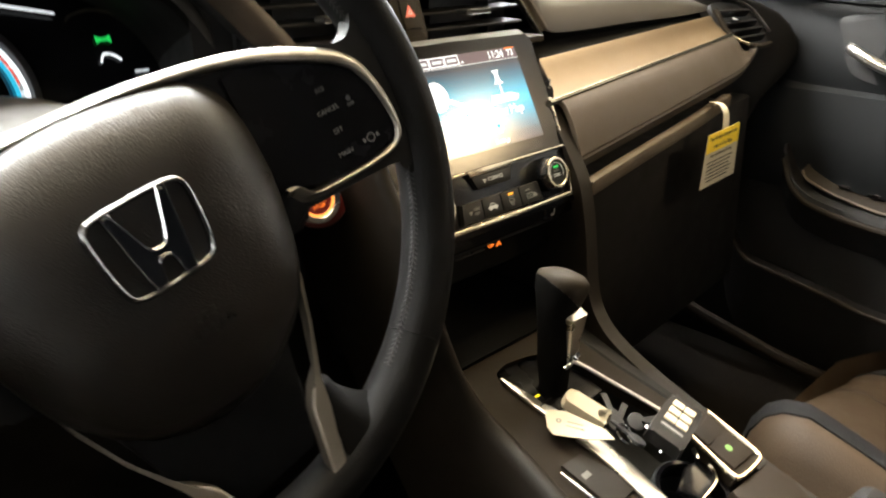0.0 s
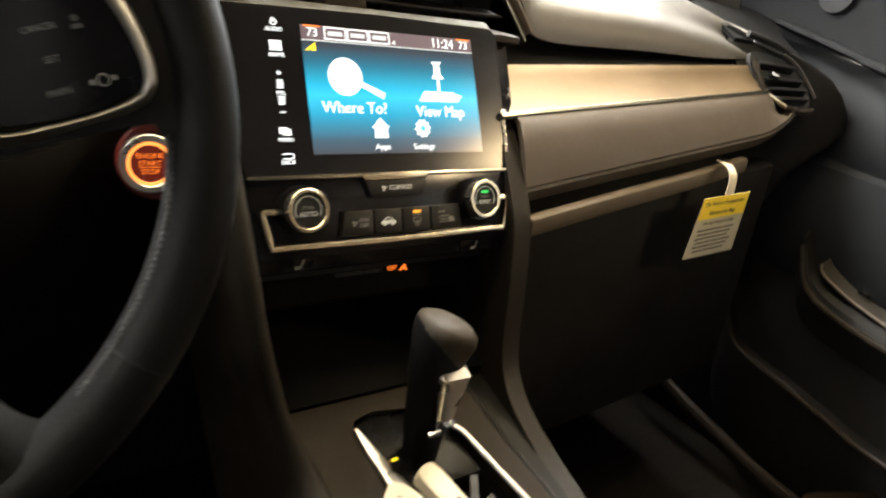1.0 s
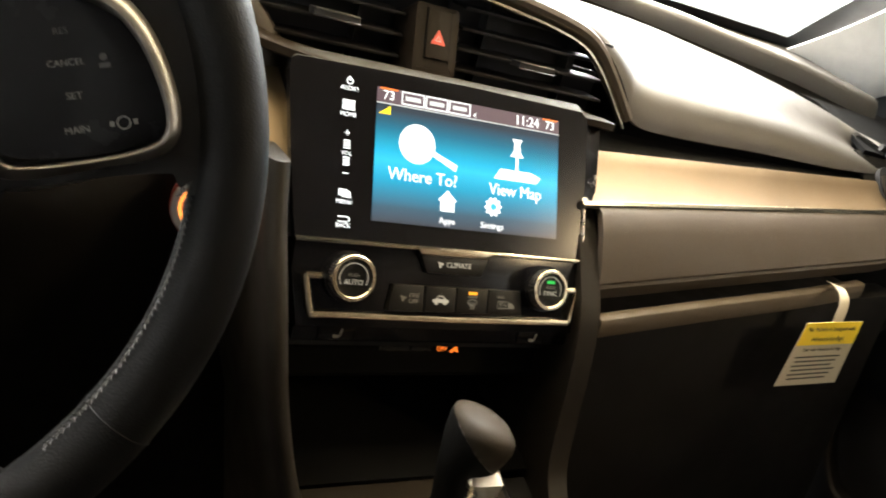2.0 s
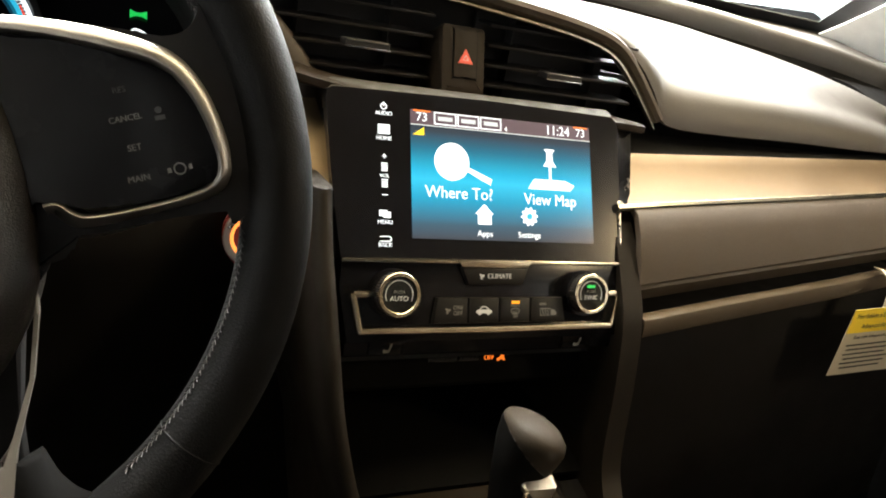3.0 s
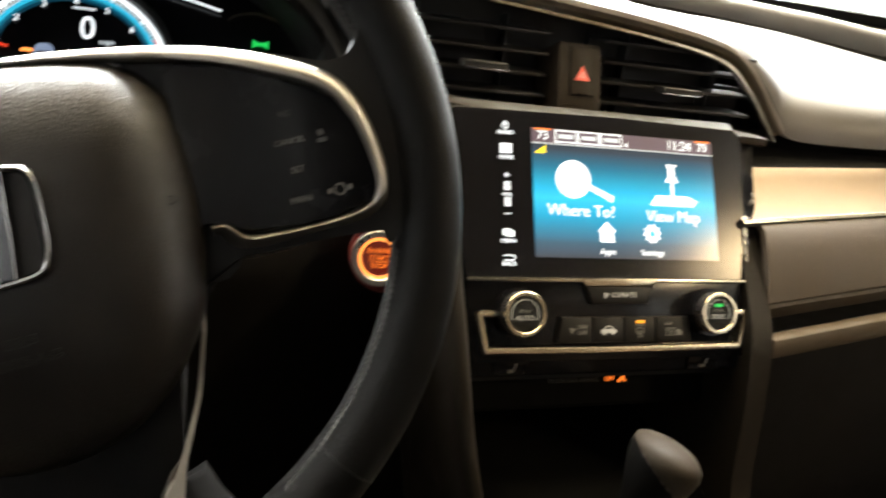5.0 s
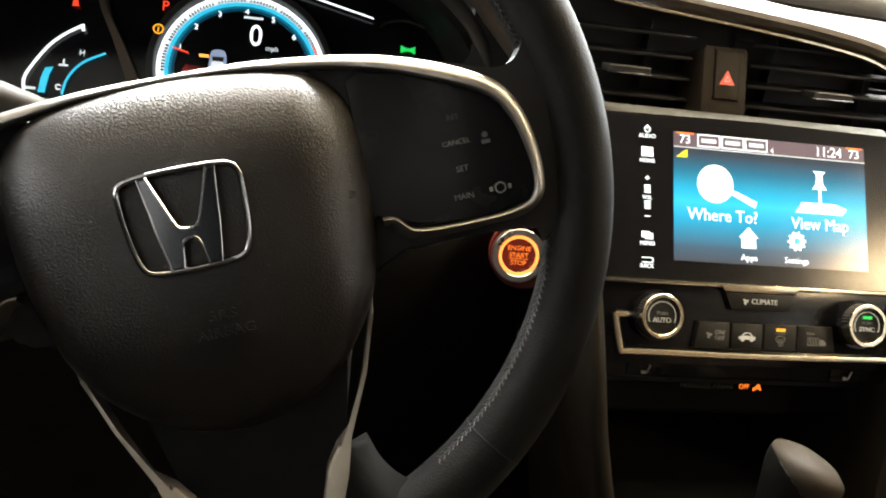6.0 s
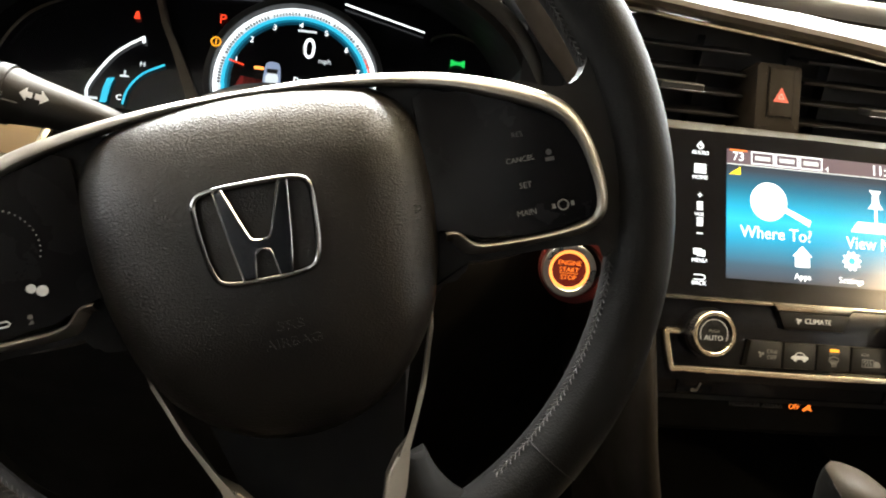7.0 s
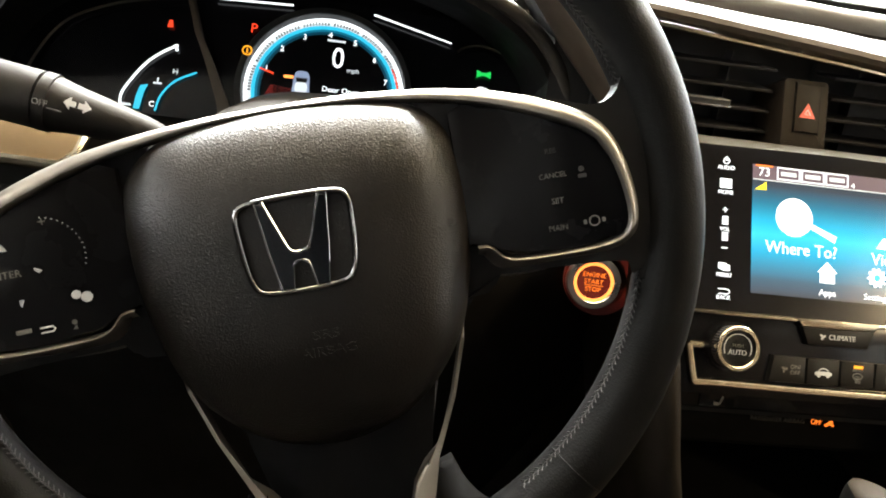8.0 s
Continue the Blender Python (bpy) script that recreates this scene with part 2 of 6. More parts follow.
def smooth_line(pts, n=8, closed=False):
    """Points along a smooth curve through pts."""
    P = [Vector(p) if len(p) == 3 else Vector((*p, 0)) for p in pts]
    m = len(P)
    out = []
    for i in range(m if closed else m - 1):
        a, b, c, d = (P[(i + k) % m] if closed else P[min(max(i + k, 0), m - 1)] for k in (-1, 0, 1, 2))
        for j in range(n):
            t = j / n
            out.append(0.5 * ((2 * b) + (c - a) * t + (2 * a - 5 * b + 4 * c - d) * t * t + (3 * b - a - 3 * c + d) * t ** 3))
    if not closed:
        out.append(P[-1])
    return out


def relaxed(pts, times=12, closed=False):
    """The same line with its small bends eased out, its ends kept."""
    P = [Vector(p) for p in pts]
    m = len(P)
    for _ in range(times):
        P = [P[i] if not closed and i in (0, m - 1) else P[i] * 0.5 + (P[i - 1] + P[(i + 1) % m]) * 0.25 for i in range(m)]
    return P


def flat(pts):
    return [(p.x, p.y) for p in pts]


def tube(pts, ra, rb=None, n=10, closed=False, up=(0, 0, 1), square=False):
    """A bar of oval or squarish section along pts; ra lies across, rb along up."""
    rb = rb or ra
    P = [Vector(p) if len(p) == 3 else Vector((*p, 0)) for p in pts]
    U = Vector(up)
    bm = bmesh.new()
    rows = []
    m = len(P)
    for i, p in enumerate(P):
        t = (P[(i + 1) % m] - P[i - 1]) if closed else (P[min(i + 1, m - 1)] - P[max(i - 1, 0)])
        t.normalize()
        side = t.cross(U).normalized()
        v = side.cross(t).normalized()
        row = []
        for k in range(n):
            a = 2 * math.pi * (k + 0.5) / n
            c, s = math.cos(a), math.sin(a)
            if square:
                c, s = (math.copysign(abs(w) ** 0.45, w) for w in (c, s))
            wa = ra(i / (m - 1)) if callable(ra) else ra
            wb = rb(i / (m - 1)) if callable(rb) else rb
            row.append(bm.verts.new(p + side * (wa * c) + v * (wb * s)))
        rows.append(row)
    for i in range(m if closed else m - 1):
        a, b = rows[i], rows[(i + 1) % m]
        for k in range(n):
            bm.faces.new((a[k], a[(k + 1) % n], b[(k + 1) % n], b[k]))
    if not closed:
        bm.faces.new(rows[0][::-1])
        bm.faces.new(rows[-1])
    return bm


def loft(rows, closed=False, caps=False):
    """A skin over rows of points."""
    bm = bmesh.new()
    V = [[bm.verts.new(p) for p in r] for r in rows]
    for a, b in zip(V, V[1:]):
        n = len(a)
        for k in range(n if closed else n - 1):
            bm.faces.new((a[k], a[(k + 1) % n], b[(k + 1) % n], b[k]))
    if caps:
        bm.faces.new(V[0][::-1])
        bm.faces.new(V[-1])
    return bm


def thick(bm, d):
    """Gives a skin its thickness, away from its front side."""
    bmesh.ops.recalc_face_normals(bm, faces=bm.faces)
    bm.normal_update()
    rim = [(e.verts[0], e.verts[1]) for e in bm.edges if e.is_boundary]
    faces = list(bm.faces)
    twin = {v: bm.verts.new(v.co - v.normal * d) for v in list(bm.verts)}
    for f in faces:
        bm.faces.new([twin[v] for v in reversed(f.verts)])
    for u, v in rim:
        bm.faces.new((u, v, twin[v], twin[u]))
    return bm


def text(s, size, m, depth=0.0002, align="CENTER", squash=1.0):
    cu = bpy.data.curves.new("text", "FONT")
    cu.body, cu.size, cu.align_x, cu.align_y, cu.extrude = s, size, align, "CENTER", depth
    cu.resolution_u = 3
    ob = new("text", cu)
    me = bpy.data.meshes.new_from_object(ob.evaluated_get(bpy.context.evaluated_depsgraph_get()))
    bpy.data.objects.remove(ob)
    bpy.data.curves.remove(cu)
    bm = bmesh.new()
    bm.from_mesh(me)
    bpy.data.meshes.remove(me)
    bm.transform(m @ Matrix.Diagonal((squash, 1, 1, 1)))
    return bm


def at(m, x, y, z=0.0, turn=0.0):
    return m @ pose(x, y, z, 0, 0, turn)


def bars(rows, m, z0, z1):
    """Plain bars (x0, x1, y0, y1) for writing that cannot be read."""
    return moved(join(*[block(x0, x1, y0, y1, z0, z1) for x0, x1, y0, y1 in rows]), m)


def mirror(pts):
    return [(-x, y) for x, y in pts][::-1]


# frames of the main faces
F_SCREEN = plane_frame((0, 0, 0.81), 27)
F_CLIM = plane_frame((0, -0.009, 0.797), 20)
F_WHEEL = plane_frame((-0.3622, -0.1455, 0.865), 14.8, 16.0)
F_DIAL = plane_frame((-0.0025, 0.21, 0.90), 27)
F_CONSOLE = Matrix((Vector((1, 0, 0)), Vector((0, 0.958, 0.287)), Vector((0, -0.287, 0.958)))).transposed().to_4x4()
F_CONSOLE.translation = (0, -0.085, 0.602)

# ---- showroom ----
piece("ground", block(-9, 9, -9, 7.5, -0.1, 0.0), STONE, "grey polished showroom floor", "floor", "structure")
piece("wall_north", block(-9, 9, 7.5, 7.7, 0, 4.2), PLASTER, "grey showroom wall with bright windows", "wall", "structure")
piece("wall_south", block(-9, 9, -9.2, -9, 0, 4.2), PLASTER, "plain grey showroom wall", "wall", "structure")
piece("wall_east", block(9, 9.2, -9, 7.5, 0, 4.2), PLASTER, "plain grey showroom wall", "wall", "structure")
piece("wall_west", block(-9.2, -9, -9, 7.5, 0, 4.2), PLASTER, "plain grey showroom wall", "wall", "structure")
piece("ceiling", block(-9, 9, -9, 7.5, 4.2, 4.3), PLASTER, "plain grey showroom ceiling", "ceiling", "structure")


def parked_car(x, y, turn):
    car = thing("parked_car", (x, y, 0), "silver blue parked car seen through the windshield", "car")
    m = pose(x, y, 0, 0, 0, turn)
    side = smooth_line([(-2.1, 0.45), (-2.1, 0.75), (-1.9, 0.92), (-1.2, 1.0), (-0.6, 1.38), (0.5, 1.42), (1.3, 1.05), (1.9, 0.98), (2.15, 0.8), (2.15, 0.4), (1.9, 0.28), (0, 0.25), (-1.9, 0.28)], 5, True)
    body = slab(flat(side), -0.85, 0.85, 0.12, 3)
    part("body", moved(body, m @ pose(0, 0, 0, 90, 0, 0)), CAR_PAINT, car)
    for s in (-1, 1):
        win = [(-0.95, 1.04), (-0.5, 1.32), (0.45, 1.36), (1.1, 1.06)]
        part("window", moved(slab(win, 0.846 if s > 0 else -0.858, 0.858 if s > 0 else -0.846), m @ pose(0, 0, 0, 90, 0, 0)), PIANO, car, "dark side windows")
        for wx in (-1.35, 1.35):
            wheel = part("wheel", moved(disc(0.33, -0.11, 0.11, 36, 0.03), m @ pose(wx, s * 0.8, 0.33, 90 * s, 0, 0)), TYRE, car, "black tyre")
            part("rim", moved(disc(0.22, 0.10, 0.125, 30, 0.02), m @ pose(wx, s * 0.8, 0.33, 90 * s, 0, 0)), SATIN, wheel, "silver alloy rim")


parked_car(4.6, 4.9, -25)

# ---- car shell round the seats ----
shell = thing("car_shell", (0, 0, 0.3), "dark car cabin shell with pillars and roof lining", "car body", kind="structure")
part("floor_pan", block(-0.72, 0.72, -1.7, 0.75, 0.26, 0.30), CARPET, shell, "dark carpeted footwell floor")
part("firewall", block(-0.72, 0.72, 0.70, 0.75, 0.30, 0.95), CARPET, shell, "dark carpeted bulkhead")
part("roof_lining", thick(loft([[(x, y, 1.40 - 0.25 * (x / 0.75) ** 4 * 0.2 - 0.05 * max(0, (y + 0.7)) ** 2) for x in np.linspace(-0.62, 0.62, 13)] for y in np.linspace(-1.7, -0.20, 12)]), 0.02), HEADLINER, shell, "grey woven roof lining")
part("rear_panel", block(-0.70, 0.70, -1.75, -1.70, 0.3, 1.42), VINYL_SHADED, shell)
for s in (-1, 1):
    inner = smooth_line([(s * 0.628, 0.338, 1.008), (s * 0.622, 0.235, 1.060), (s * 0.590, 0.02, 1.182), (s * 0.546, -0.29, 1.362)], 6)
    outer = smooth_line([(s * 0.705, 0.265, 0.962), (s * 0.704, 0.155, 1.018), (s * 0.690, -0.05, 1.12), (s * 0.63, -0.36, 1.35)], 6)
    part("pillar", thick(loft([[a, a.lerp(b, 0.33) + Vector((-s * 0.004, -0.004, 0.004)), a.lerp(b, 0.7) + Vector((-s * 0.010, -0.008, 0.004)), b.lerp(a, 0.08) + Vector((-s * 0.010, -0.006, 0)), b + Vector((s * 0.002, 0, -0.006)), b + Vector((s * 0.03, 0, -0.014))] for a, b in zip(inner, outer)]), 0.006), PILLAR, shell, "pale windshield pillar cover", sharp=80)
    part("pillar", block(s * 0.66 - 0.03, s * 0.66 + 0.03, -0.95, -0.80, 0.3, 1.40, 0.01), VINYL_SHADED, shell, "dark centre pillar")
    part("roof_rail", tube([(s * 0.62, -0.3, 1.37), (s * 0.62, -1.0, 1.39), (s * 0.62, -1.7, 1.36)], 0.03, 0.03, 8), VINYL_SHADED, shell)
    part("rear_side", block(s * 0.68 - 0.02, s * 0.68 + 0.02, -1.7, -0.9, 0.3, 0.98), VINYL_SHADED, shell)
part("door_panel", block(-0.76, -0.72, -0.9, 0.35, 0.30, 0.88, 0.01), VINYL_SHADED, shell, "dark driver door panel")
part("kick_panel", block(-0.74, -0.69, 0.12, 0.70, 0.30, 0.95, 0.01), VINYL_SHADED, shell)
part("kick_panel", block(0.70, 0.75, 0.20, 0.70, 0.30, 0.95, 0.01), VINYL_SHADED, shell)
part("cowl", block(-0.72, 0.72, 0.56, 0.74, 0.90, 0.985, 0.01), MATT_BLACK, shell, "black cowl under the windshield foot")


def shield(u, v):
    """A point of the windshield: u across from -1 to 1, v from foot to top."""
    x = 0.66 * u
    foot = Vector((x, 0.52 - 0.17 * (x / 0.63) ** 2, 1.014 + 0.016 * (1 - u * u)))
    head = Vector((x * 0.87, -0.20 - 0.08 * u * u, 1.385 - 0.01 * u * u))
    return foot.lerp(head, v) + Vector((0, 0.04, 0.04)) * (v * (1 - v))


glass = piece("windshield", thick(loft([[shield(u, v) for u in np.linspace(-1, 1, 21)] for v in np.linspace(0, 1, 9)]), 0.005), GLASS, "clear laminated car windshield with black edge band", "windshield", "structure")
glass.visible_shadow = False
band = thing("windshield_band", (0, 0.5, 1.0), "black ceramic band round the windshield edge", "trim", kind="structure")
inward = Vector((0, -0.004, -0.002))
part("foot_band", thick(loft([[shield(u, v) + inward for u in np.linspace(-1, 1, 21)] for v in (-0.01, 0.012, 0.034)]), 0.002), MATT_BLACK, band)
for s in (-1, 1):
    part("side_band", thick(loft([[shield(s * u, v) + inward for u in (0.945, 1.0)] for v in np.linspace(0.034, 1, 9)]), 0.002), MATT_BLACK, band)

# ---- dashboard ----
dash = thing("dashboard", (0.1, 0.1, 0.7), "dark grained vinyl dashboard with bronze trim panel and chrome strip", "dashboard")


def skin(front, back, rise, n=14, steps=8):
    """A rounded pad surface between a front and a back edge."""
    f, b = relaxed(smooth_line(front, steps), 5), smooth_line(back, steps)
    rows = []
    for p, q in zip(f, b):
        k = max(0.25, (q.z - p.z) / 0.107)
        go = Vector((q.x - p.x, q.y - p.y, 0)).normalized()
        nose = [p + go * d + Vector((0, 0, h * k)) for d, h in ((0.0, 0.0), (0.0010, 0.013), (0.0050, 0.0265), (0.0125, 0.0375), (0.0240, 0.0455), (0.0385, 0.0520))]
        m = nose[-1]
        top = [m.lerp(q, t) + Vector((0, 0, (0.009 * k + rise) * 4 * t * (1 - t))) for t in (0.16, 0.35, 0.55, 0.78, 1.0)]
        rows.append(relaxed(smooth_line(nose + top, 2), 4))
    return rows


# passenger pad with the arch over the vents
pad_front = [(-0.20, 0.115, 0.988), (-0.11, 0.103, 0.985), (-0.03, 0.100, 0.980), (0.06, 0.100, 0.974), (0.125, 0.100, 0.964), (0.165, 0.098, 0.943), (0.190, 0.095, 0.915), (0.205, 0.092, 0.894),
             (0.28, 0.091, 0.8915), (0.36, 0.090, 0.893), (0.45, 0.087, 0.893), (0.51, 0.083, 0.8945), (0.552, 0.078, 0.898)]
pad_back = [(-0.2, 0.3, 0.996), (-0.11, 0.29, 0.997), (-0.03, 0.285, 0.998), (0.06, 0.275, 0.998), (0.13, 0.268, 0.994), (0.19, 0.262, 0.992), (0.23, 0.256, 0.991),
            (0.27, 0.252, 0.989), (0.32, 0.25, 0.986), (0.38, 0.245, 0.980), (0.46, 0.222, 0.969), (0.525, 0.165, 0.950), (0.556, 0.085, 0.923)]
part("pad", thick(loft(skin(pad_front, pad_back, 0.0)), 0.004), VINYL, dash, "grained dark vinyl dash pad catching window light")
seam_back = smooth_line([(-0.2, 0.311, 1.002), (-0.11, 0.301, 1.003), (-0.03, 0.294, 1.004), (0.06, 0.286, 1.004), (0.13, 0.280, 1.001), (0.19, 0.273, 0.999), (0.27, 0.264, 0.9955),
                         (0.37, 0.2585, 0.9880), (0.45, 0.243, 0.9805), (0.525, 0.216, 0.9720), (0.575, 0.197, 0.9640), (0.612, 0.183, 0.9575), (0.642, 0.172, 0.953)], 8)
ridge_rows = []
for i, p in enumerate(seam_back):
    u = -0.30 + 0.30 * i / (len(seam_back) - 1) / 0.30 * 1.265
    q = shield(u, 0.0) + Vector((0, -0.006, 0.0))
    go = Vector((q.x - p.x, q.y - p.y, 0)).normalized()
    k = min(1.25, max(0.9, (q.z - p.z) / 0.032))
    nose = [p + go * d + Vector((0, 0, h * k)) for d, h in ((0.0, 0.0), (0.0008, 0.006), (0.0025, 0.0120), (0.0060, 0.0165), (0.0120, 0.0192), (0.0220, 0.0210))]
    ridge_rows.append([p + Vector((0, 0.004, -0.02))] + nose + [nose[-1].lerp(q, t) for t in (0.2, 0.45, 0.7, 1.0)] + [q + Vector((0, 0.03, -0.012))])
part("ridge", thick(loft(ridge_rows), 0.006), VINYL, dash, "rounded dash top ridge before the windshield", sharp=80)
front_line = smooth_line(pad_back, 8)
part("seam", thick(loft([[p + Vector((0, 0, -0.002)), p.lerp(q, 0.35) + Vector((0, 0, -0.012)), q + Vector((0, 0, -0.003))] for p, q in zip(front_line, seam_back)]), 0.004), DEAD_BLACK, dash, "dark seam groove")
# band and chrome line along the arch
arch = relaxed(smooth_line([(-0.20, 0.106, 0.982), (-0.127, 0.092, 0.977), (-0.078, 0.092, 0.973), (-0.03, 0.092, 0.9695), (0.02, 0.091, 0.9655), (0.074, 0.091, 0.960), (0.112, 0.091, 0.9535), (0.134, 0.091, 0.944), (0.153, 0.091, 0.928), (0.171, 0.091, 0.9095), (0.188, 0.090, 0.8905)], 8), 8)
part("arch_band", tube([p + Vector((0.004, 0.0045, 0.0085)) for p in arch], 0.0065, 0.0095, 10, up=(0, 1, 0)), VINYL_SOFT, dash)
part("arch_strip", tube(arch, 0.0022, 0.004, 8, up=(0, 1, 0)), CHAMPAGNE, dash, "thin champagne chrome line over the vents")
# bronze panel, chrome strip, lower pad, shelf lip
panel, gap = [], []
for x in np.linspace(0.112, 0.556, 18):
    a = Vector((x, 0.0155 + 0.066 * (x - 0.108), 0.8385 + 0.065 * (x - 0.108)))
    b = Vector((x, 0.060 + 0.030 * (x - 0.15), 0.873 + 0.043 * (x - 0.15)))
    left = 0.010 * (0.556 - x) / 0.444
    a, b = a + Vector((left, 0, 0)), b + Vector((3.4 * left, 0, 0))
    panel.append([a + Vector((0, 0.006, -0.004)), a] + [a.lerp(b, t) + Vector((0, 0.18, -0.22)) * (0.03 * t * (1 - t)) for t in (0.2, 0.4, 0.6, 0.8, 0.93)] + [b + Vector((0, 0.002, 0.0005)), b + Vector((0, 0.008, -0.003))])
    gap.append([b + Vector((0, 0.004, -0.006)), b + Vector((0, 0.030, -0.004)), Vector((x, 0.112, 0.880)), Vector((x, 0.114, 0.897))])
part("trim_panel", thick(loft(panel), 0.004), BRONZE, dash, "brushed bronze satin trim panel", sharp=60)
# black sheet in the gap: the pad's shade put into its colour
part("shadow_gap", thick(loft(gap), 0.004), DEAD_BLACK, dash, "recess under the dash pad, its shade put into the black")
part("strip", tube([(x, 0.0105 + 0.066 * (x - 0.108), 0.8368 + 0.065 * (x - 0.108)) for x in np.linspace(0.108, 0.5475, 10)], 0.0034, 0.0036, 8), CHAMPAGNE, dash, "thin champagne chrome strip")
low = []
for x in np.linspace(0.1245, 0.588, 22):
    k = (x - 0.112) / 0.49
    up = 0.065 * (x - 0.108)
    fy = 0.066 * (x - 0.108)
    end = max(0, x - 0.50) / 0.088
    bot = 0.768 + 0.050 * k + 0.018 * end ** 2
    top = 0.834 + up - 0.024 * max(0, (x - 0.5475) / 0.04)
    low.append([(x, y + fy + 0.006 * end ** 3, z) for y, z in ((0.016, top), (0.006, top - 0.005), (-0.002, top - 0.018), (-0.010, 0.45 * top + 0.55 * bot), (-0.0148, bot + 0.015), (-0.0135, bot + 0.0125), (-0.0148, bot + 0.010), (-0.010, bot + 0.002), (0.02, bot - 0.003), (0.06, bot))])
part("lower_pad", thick(loft(low), 0.006), VINYL_SOFT, dash, "padded dark vinyl lower dash panel with crease")
lip_line = smooth_line([(0.126, -0.0290, 0.7520), (0.25, -0.018, 0.7645), (0.38, -0.006, 0.7765), (0.485, 0.006, 0.7875)], 6)
part("shelf_lip", tube(lip_line, 0.0065, 0.0088, 12, square=True), LIT_EDGE, dash, "lip of the open dash shelf in a tan lightened to look lit")
part("shelf", thick(loft([[p + Vector((0, 0.004, 0.0)), p + Vector((0, 0.05, 0.0)), p + Vector((0, 0.12, 0.004))] for p in lip_line]), 0.004), MATT_BLACK, dash)
# glove box face darkened in colour, as it faces away from the windows
part("glove_box", join(slab([(0.14, 0.46), (0.14, 0.742), (0.30, 0.757), (0.56, 0.785), (0.58, 0.50)], 0.0, 0.03, 0.008)), VINYL_SHADED, dash, "closed glove box door in vinyl darkened for shade").data.transform(Matrix(((1, 0, 0, 0), (0, 0, -1, 0.035), (0, 1, 0, 0), (0, 0, 0, 1))))
cap_rows = []
for z, sx, sy in ((0.917, 0.598, 0.070), (0.912, 0.622, 0.056), (0.904, 0.645, 0.042), (0.888, 0.672, 0.022), (0.871, 0.687, 0.010), (0.852, 0.695, 0.001), (0.829, 0.697, -0.003), (0.812, 0.688, 0.0), (0.792, 0.665, 0.007), (0.765, 0.640, 0.020), (0.70, 0.622, 0.04), (0.58, 0.61, 0.07)):
    ya = sy + (sx - 0.53) * 0.31 + 0.012
    cap_rows.append(smooth_line([(0.53, ya, z), (0.5 * (0.53 + sx), 0.5 * (ya + sy) + 0.003, z), (sx - 0.022, sy + 0.004, z), (sx - 0.006, sy + 0.006, z), (sx, sy + 0.024, z), (sx - 0.002, sy + 0.08, z + 0.004), (sx - 0.02, 0.24, z + 0.012)], 3))
part("end_cap", thick(loft(cap_rows), 0.005), VINYL_SHADED, dash, "dark rounded dash end", sharp=80)
part("end_top", thick(loft([[(0.535, 0.095, 0.919), (0.60, 0.074, 0.918), (0.632, 0.062, 0.910)], [(0.545, 0.14, 0.938), (0.60, 0.125, 0.936), (0.655, 0.10, 0.925)], [(0.535, 0.18, 0.955), (0.60, 0.172, 0.953), (0.70, 0.15, 0.945)], [(0.53, 0.24, 0.965), (0.62, 0.22, 0.962), (0.71, 0.21, 0.958)]]), 0.005), DEAD_BLACK, dash, "dark dash corner behind the side vent", sharp=80)
part("under_panel", block(-0.66, 0.60, 0.14, 0.60, 0.44, 0.85, 0.02), CARPET, dash, "dark underside of the dashboard")
part("core", block(-0.68, 0.62, 0.30, 0.60, 0.44, 0.955, 0.01), CARPET, dash, "dark inner dash body")
part("vent_duct", block(-0.20, 0.105, 0.138, 0.25, 0.86, 0.972), MATT_BLACK, dash)
part("vent_duct", block(0.105, 0.18, 0.138, 0.25, 0.86, 0.930), MATT_BLACK, dash)
part("driver_top", thick(loft([[(x, y, z) for y, z in ((0.20, 0.985), (0.26, 0.998), (0.34, 1.002), (0.50, 0.995), (0.62, 0.985))] for x in np.linspace(-0.70, -0.19, 8)]), 0.01), VINYL, dash, "dark vinyl dash top")
# driver side trim
part("trim_panel", thick(loft([[(x, y, z) for y, z in ((0.020, 0.836), (0.040, 0.858), (0.060, 0.874), (0.10, 0.888))] for x in np.linspace(-0.20, -0.122, 5)]), 0.004), BRONZE, dash, "short bronze trim beside the display")
part("trim_panel", thick(loft([[(x, y - 0.02, z - 0.028 + 0.05 * (-0.50 - x)) for y, z in ((0.055, 0.866), (0.062, 0.876), (0.075, 0.888), (0.10, 0.899))] for x in np.linspace(-0.66, -0.528, 8)]), 0.004), BRONZE, dash, "bronze trim beside the steering column")
part("strip", tube([(-0.66, 0.034, 0.8455), (-0.56, 0.032, 0.8405), (-0.535, 0.033, 0.8395), (-0.526, 0.040, 0.846), (-0.524, 0.052, 0.858)], 0.003, 0.004, 8), CHAMPAGNE, dash)
cheek = ((0.992, -0.232), (0.970, -0.2125), (0.950, -0.195), (0.932, -0.177), (0.916, -0.162), (0.903, -0.1515), (0.892, -0.146), (0.850, -0.140))
part("vent_cheek", thick(loft([[(x - 0.001, 0.108, z), (x + 0.004, 0.098, z), (x + 0.014, 0.093, z), (x + 0.024, 0.094, z), (x + 0.028, 0.104, z)] for z, x in cheek]), 0.003), VINYL_SOFT, dash, "tan lit cheek beside the centre vent", sharp=70)
part("vent_flank", thick(loft([[(x + 0.001, 0.104, z), (x + 0.006, 0.150, z), (x + 0.010, 0.21, z)] for z, x in cheek]), 0.003), MATT_BLACK, dash)
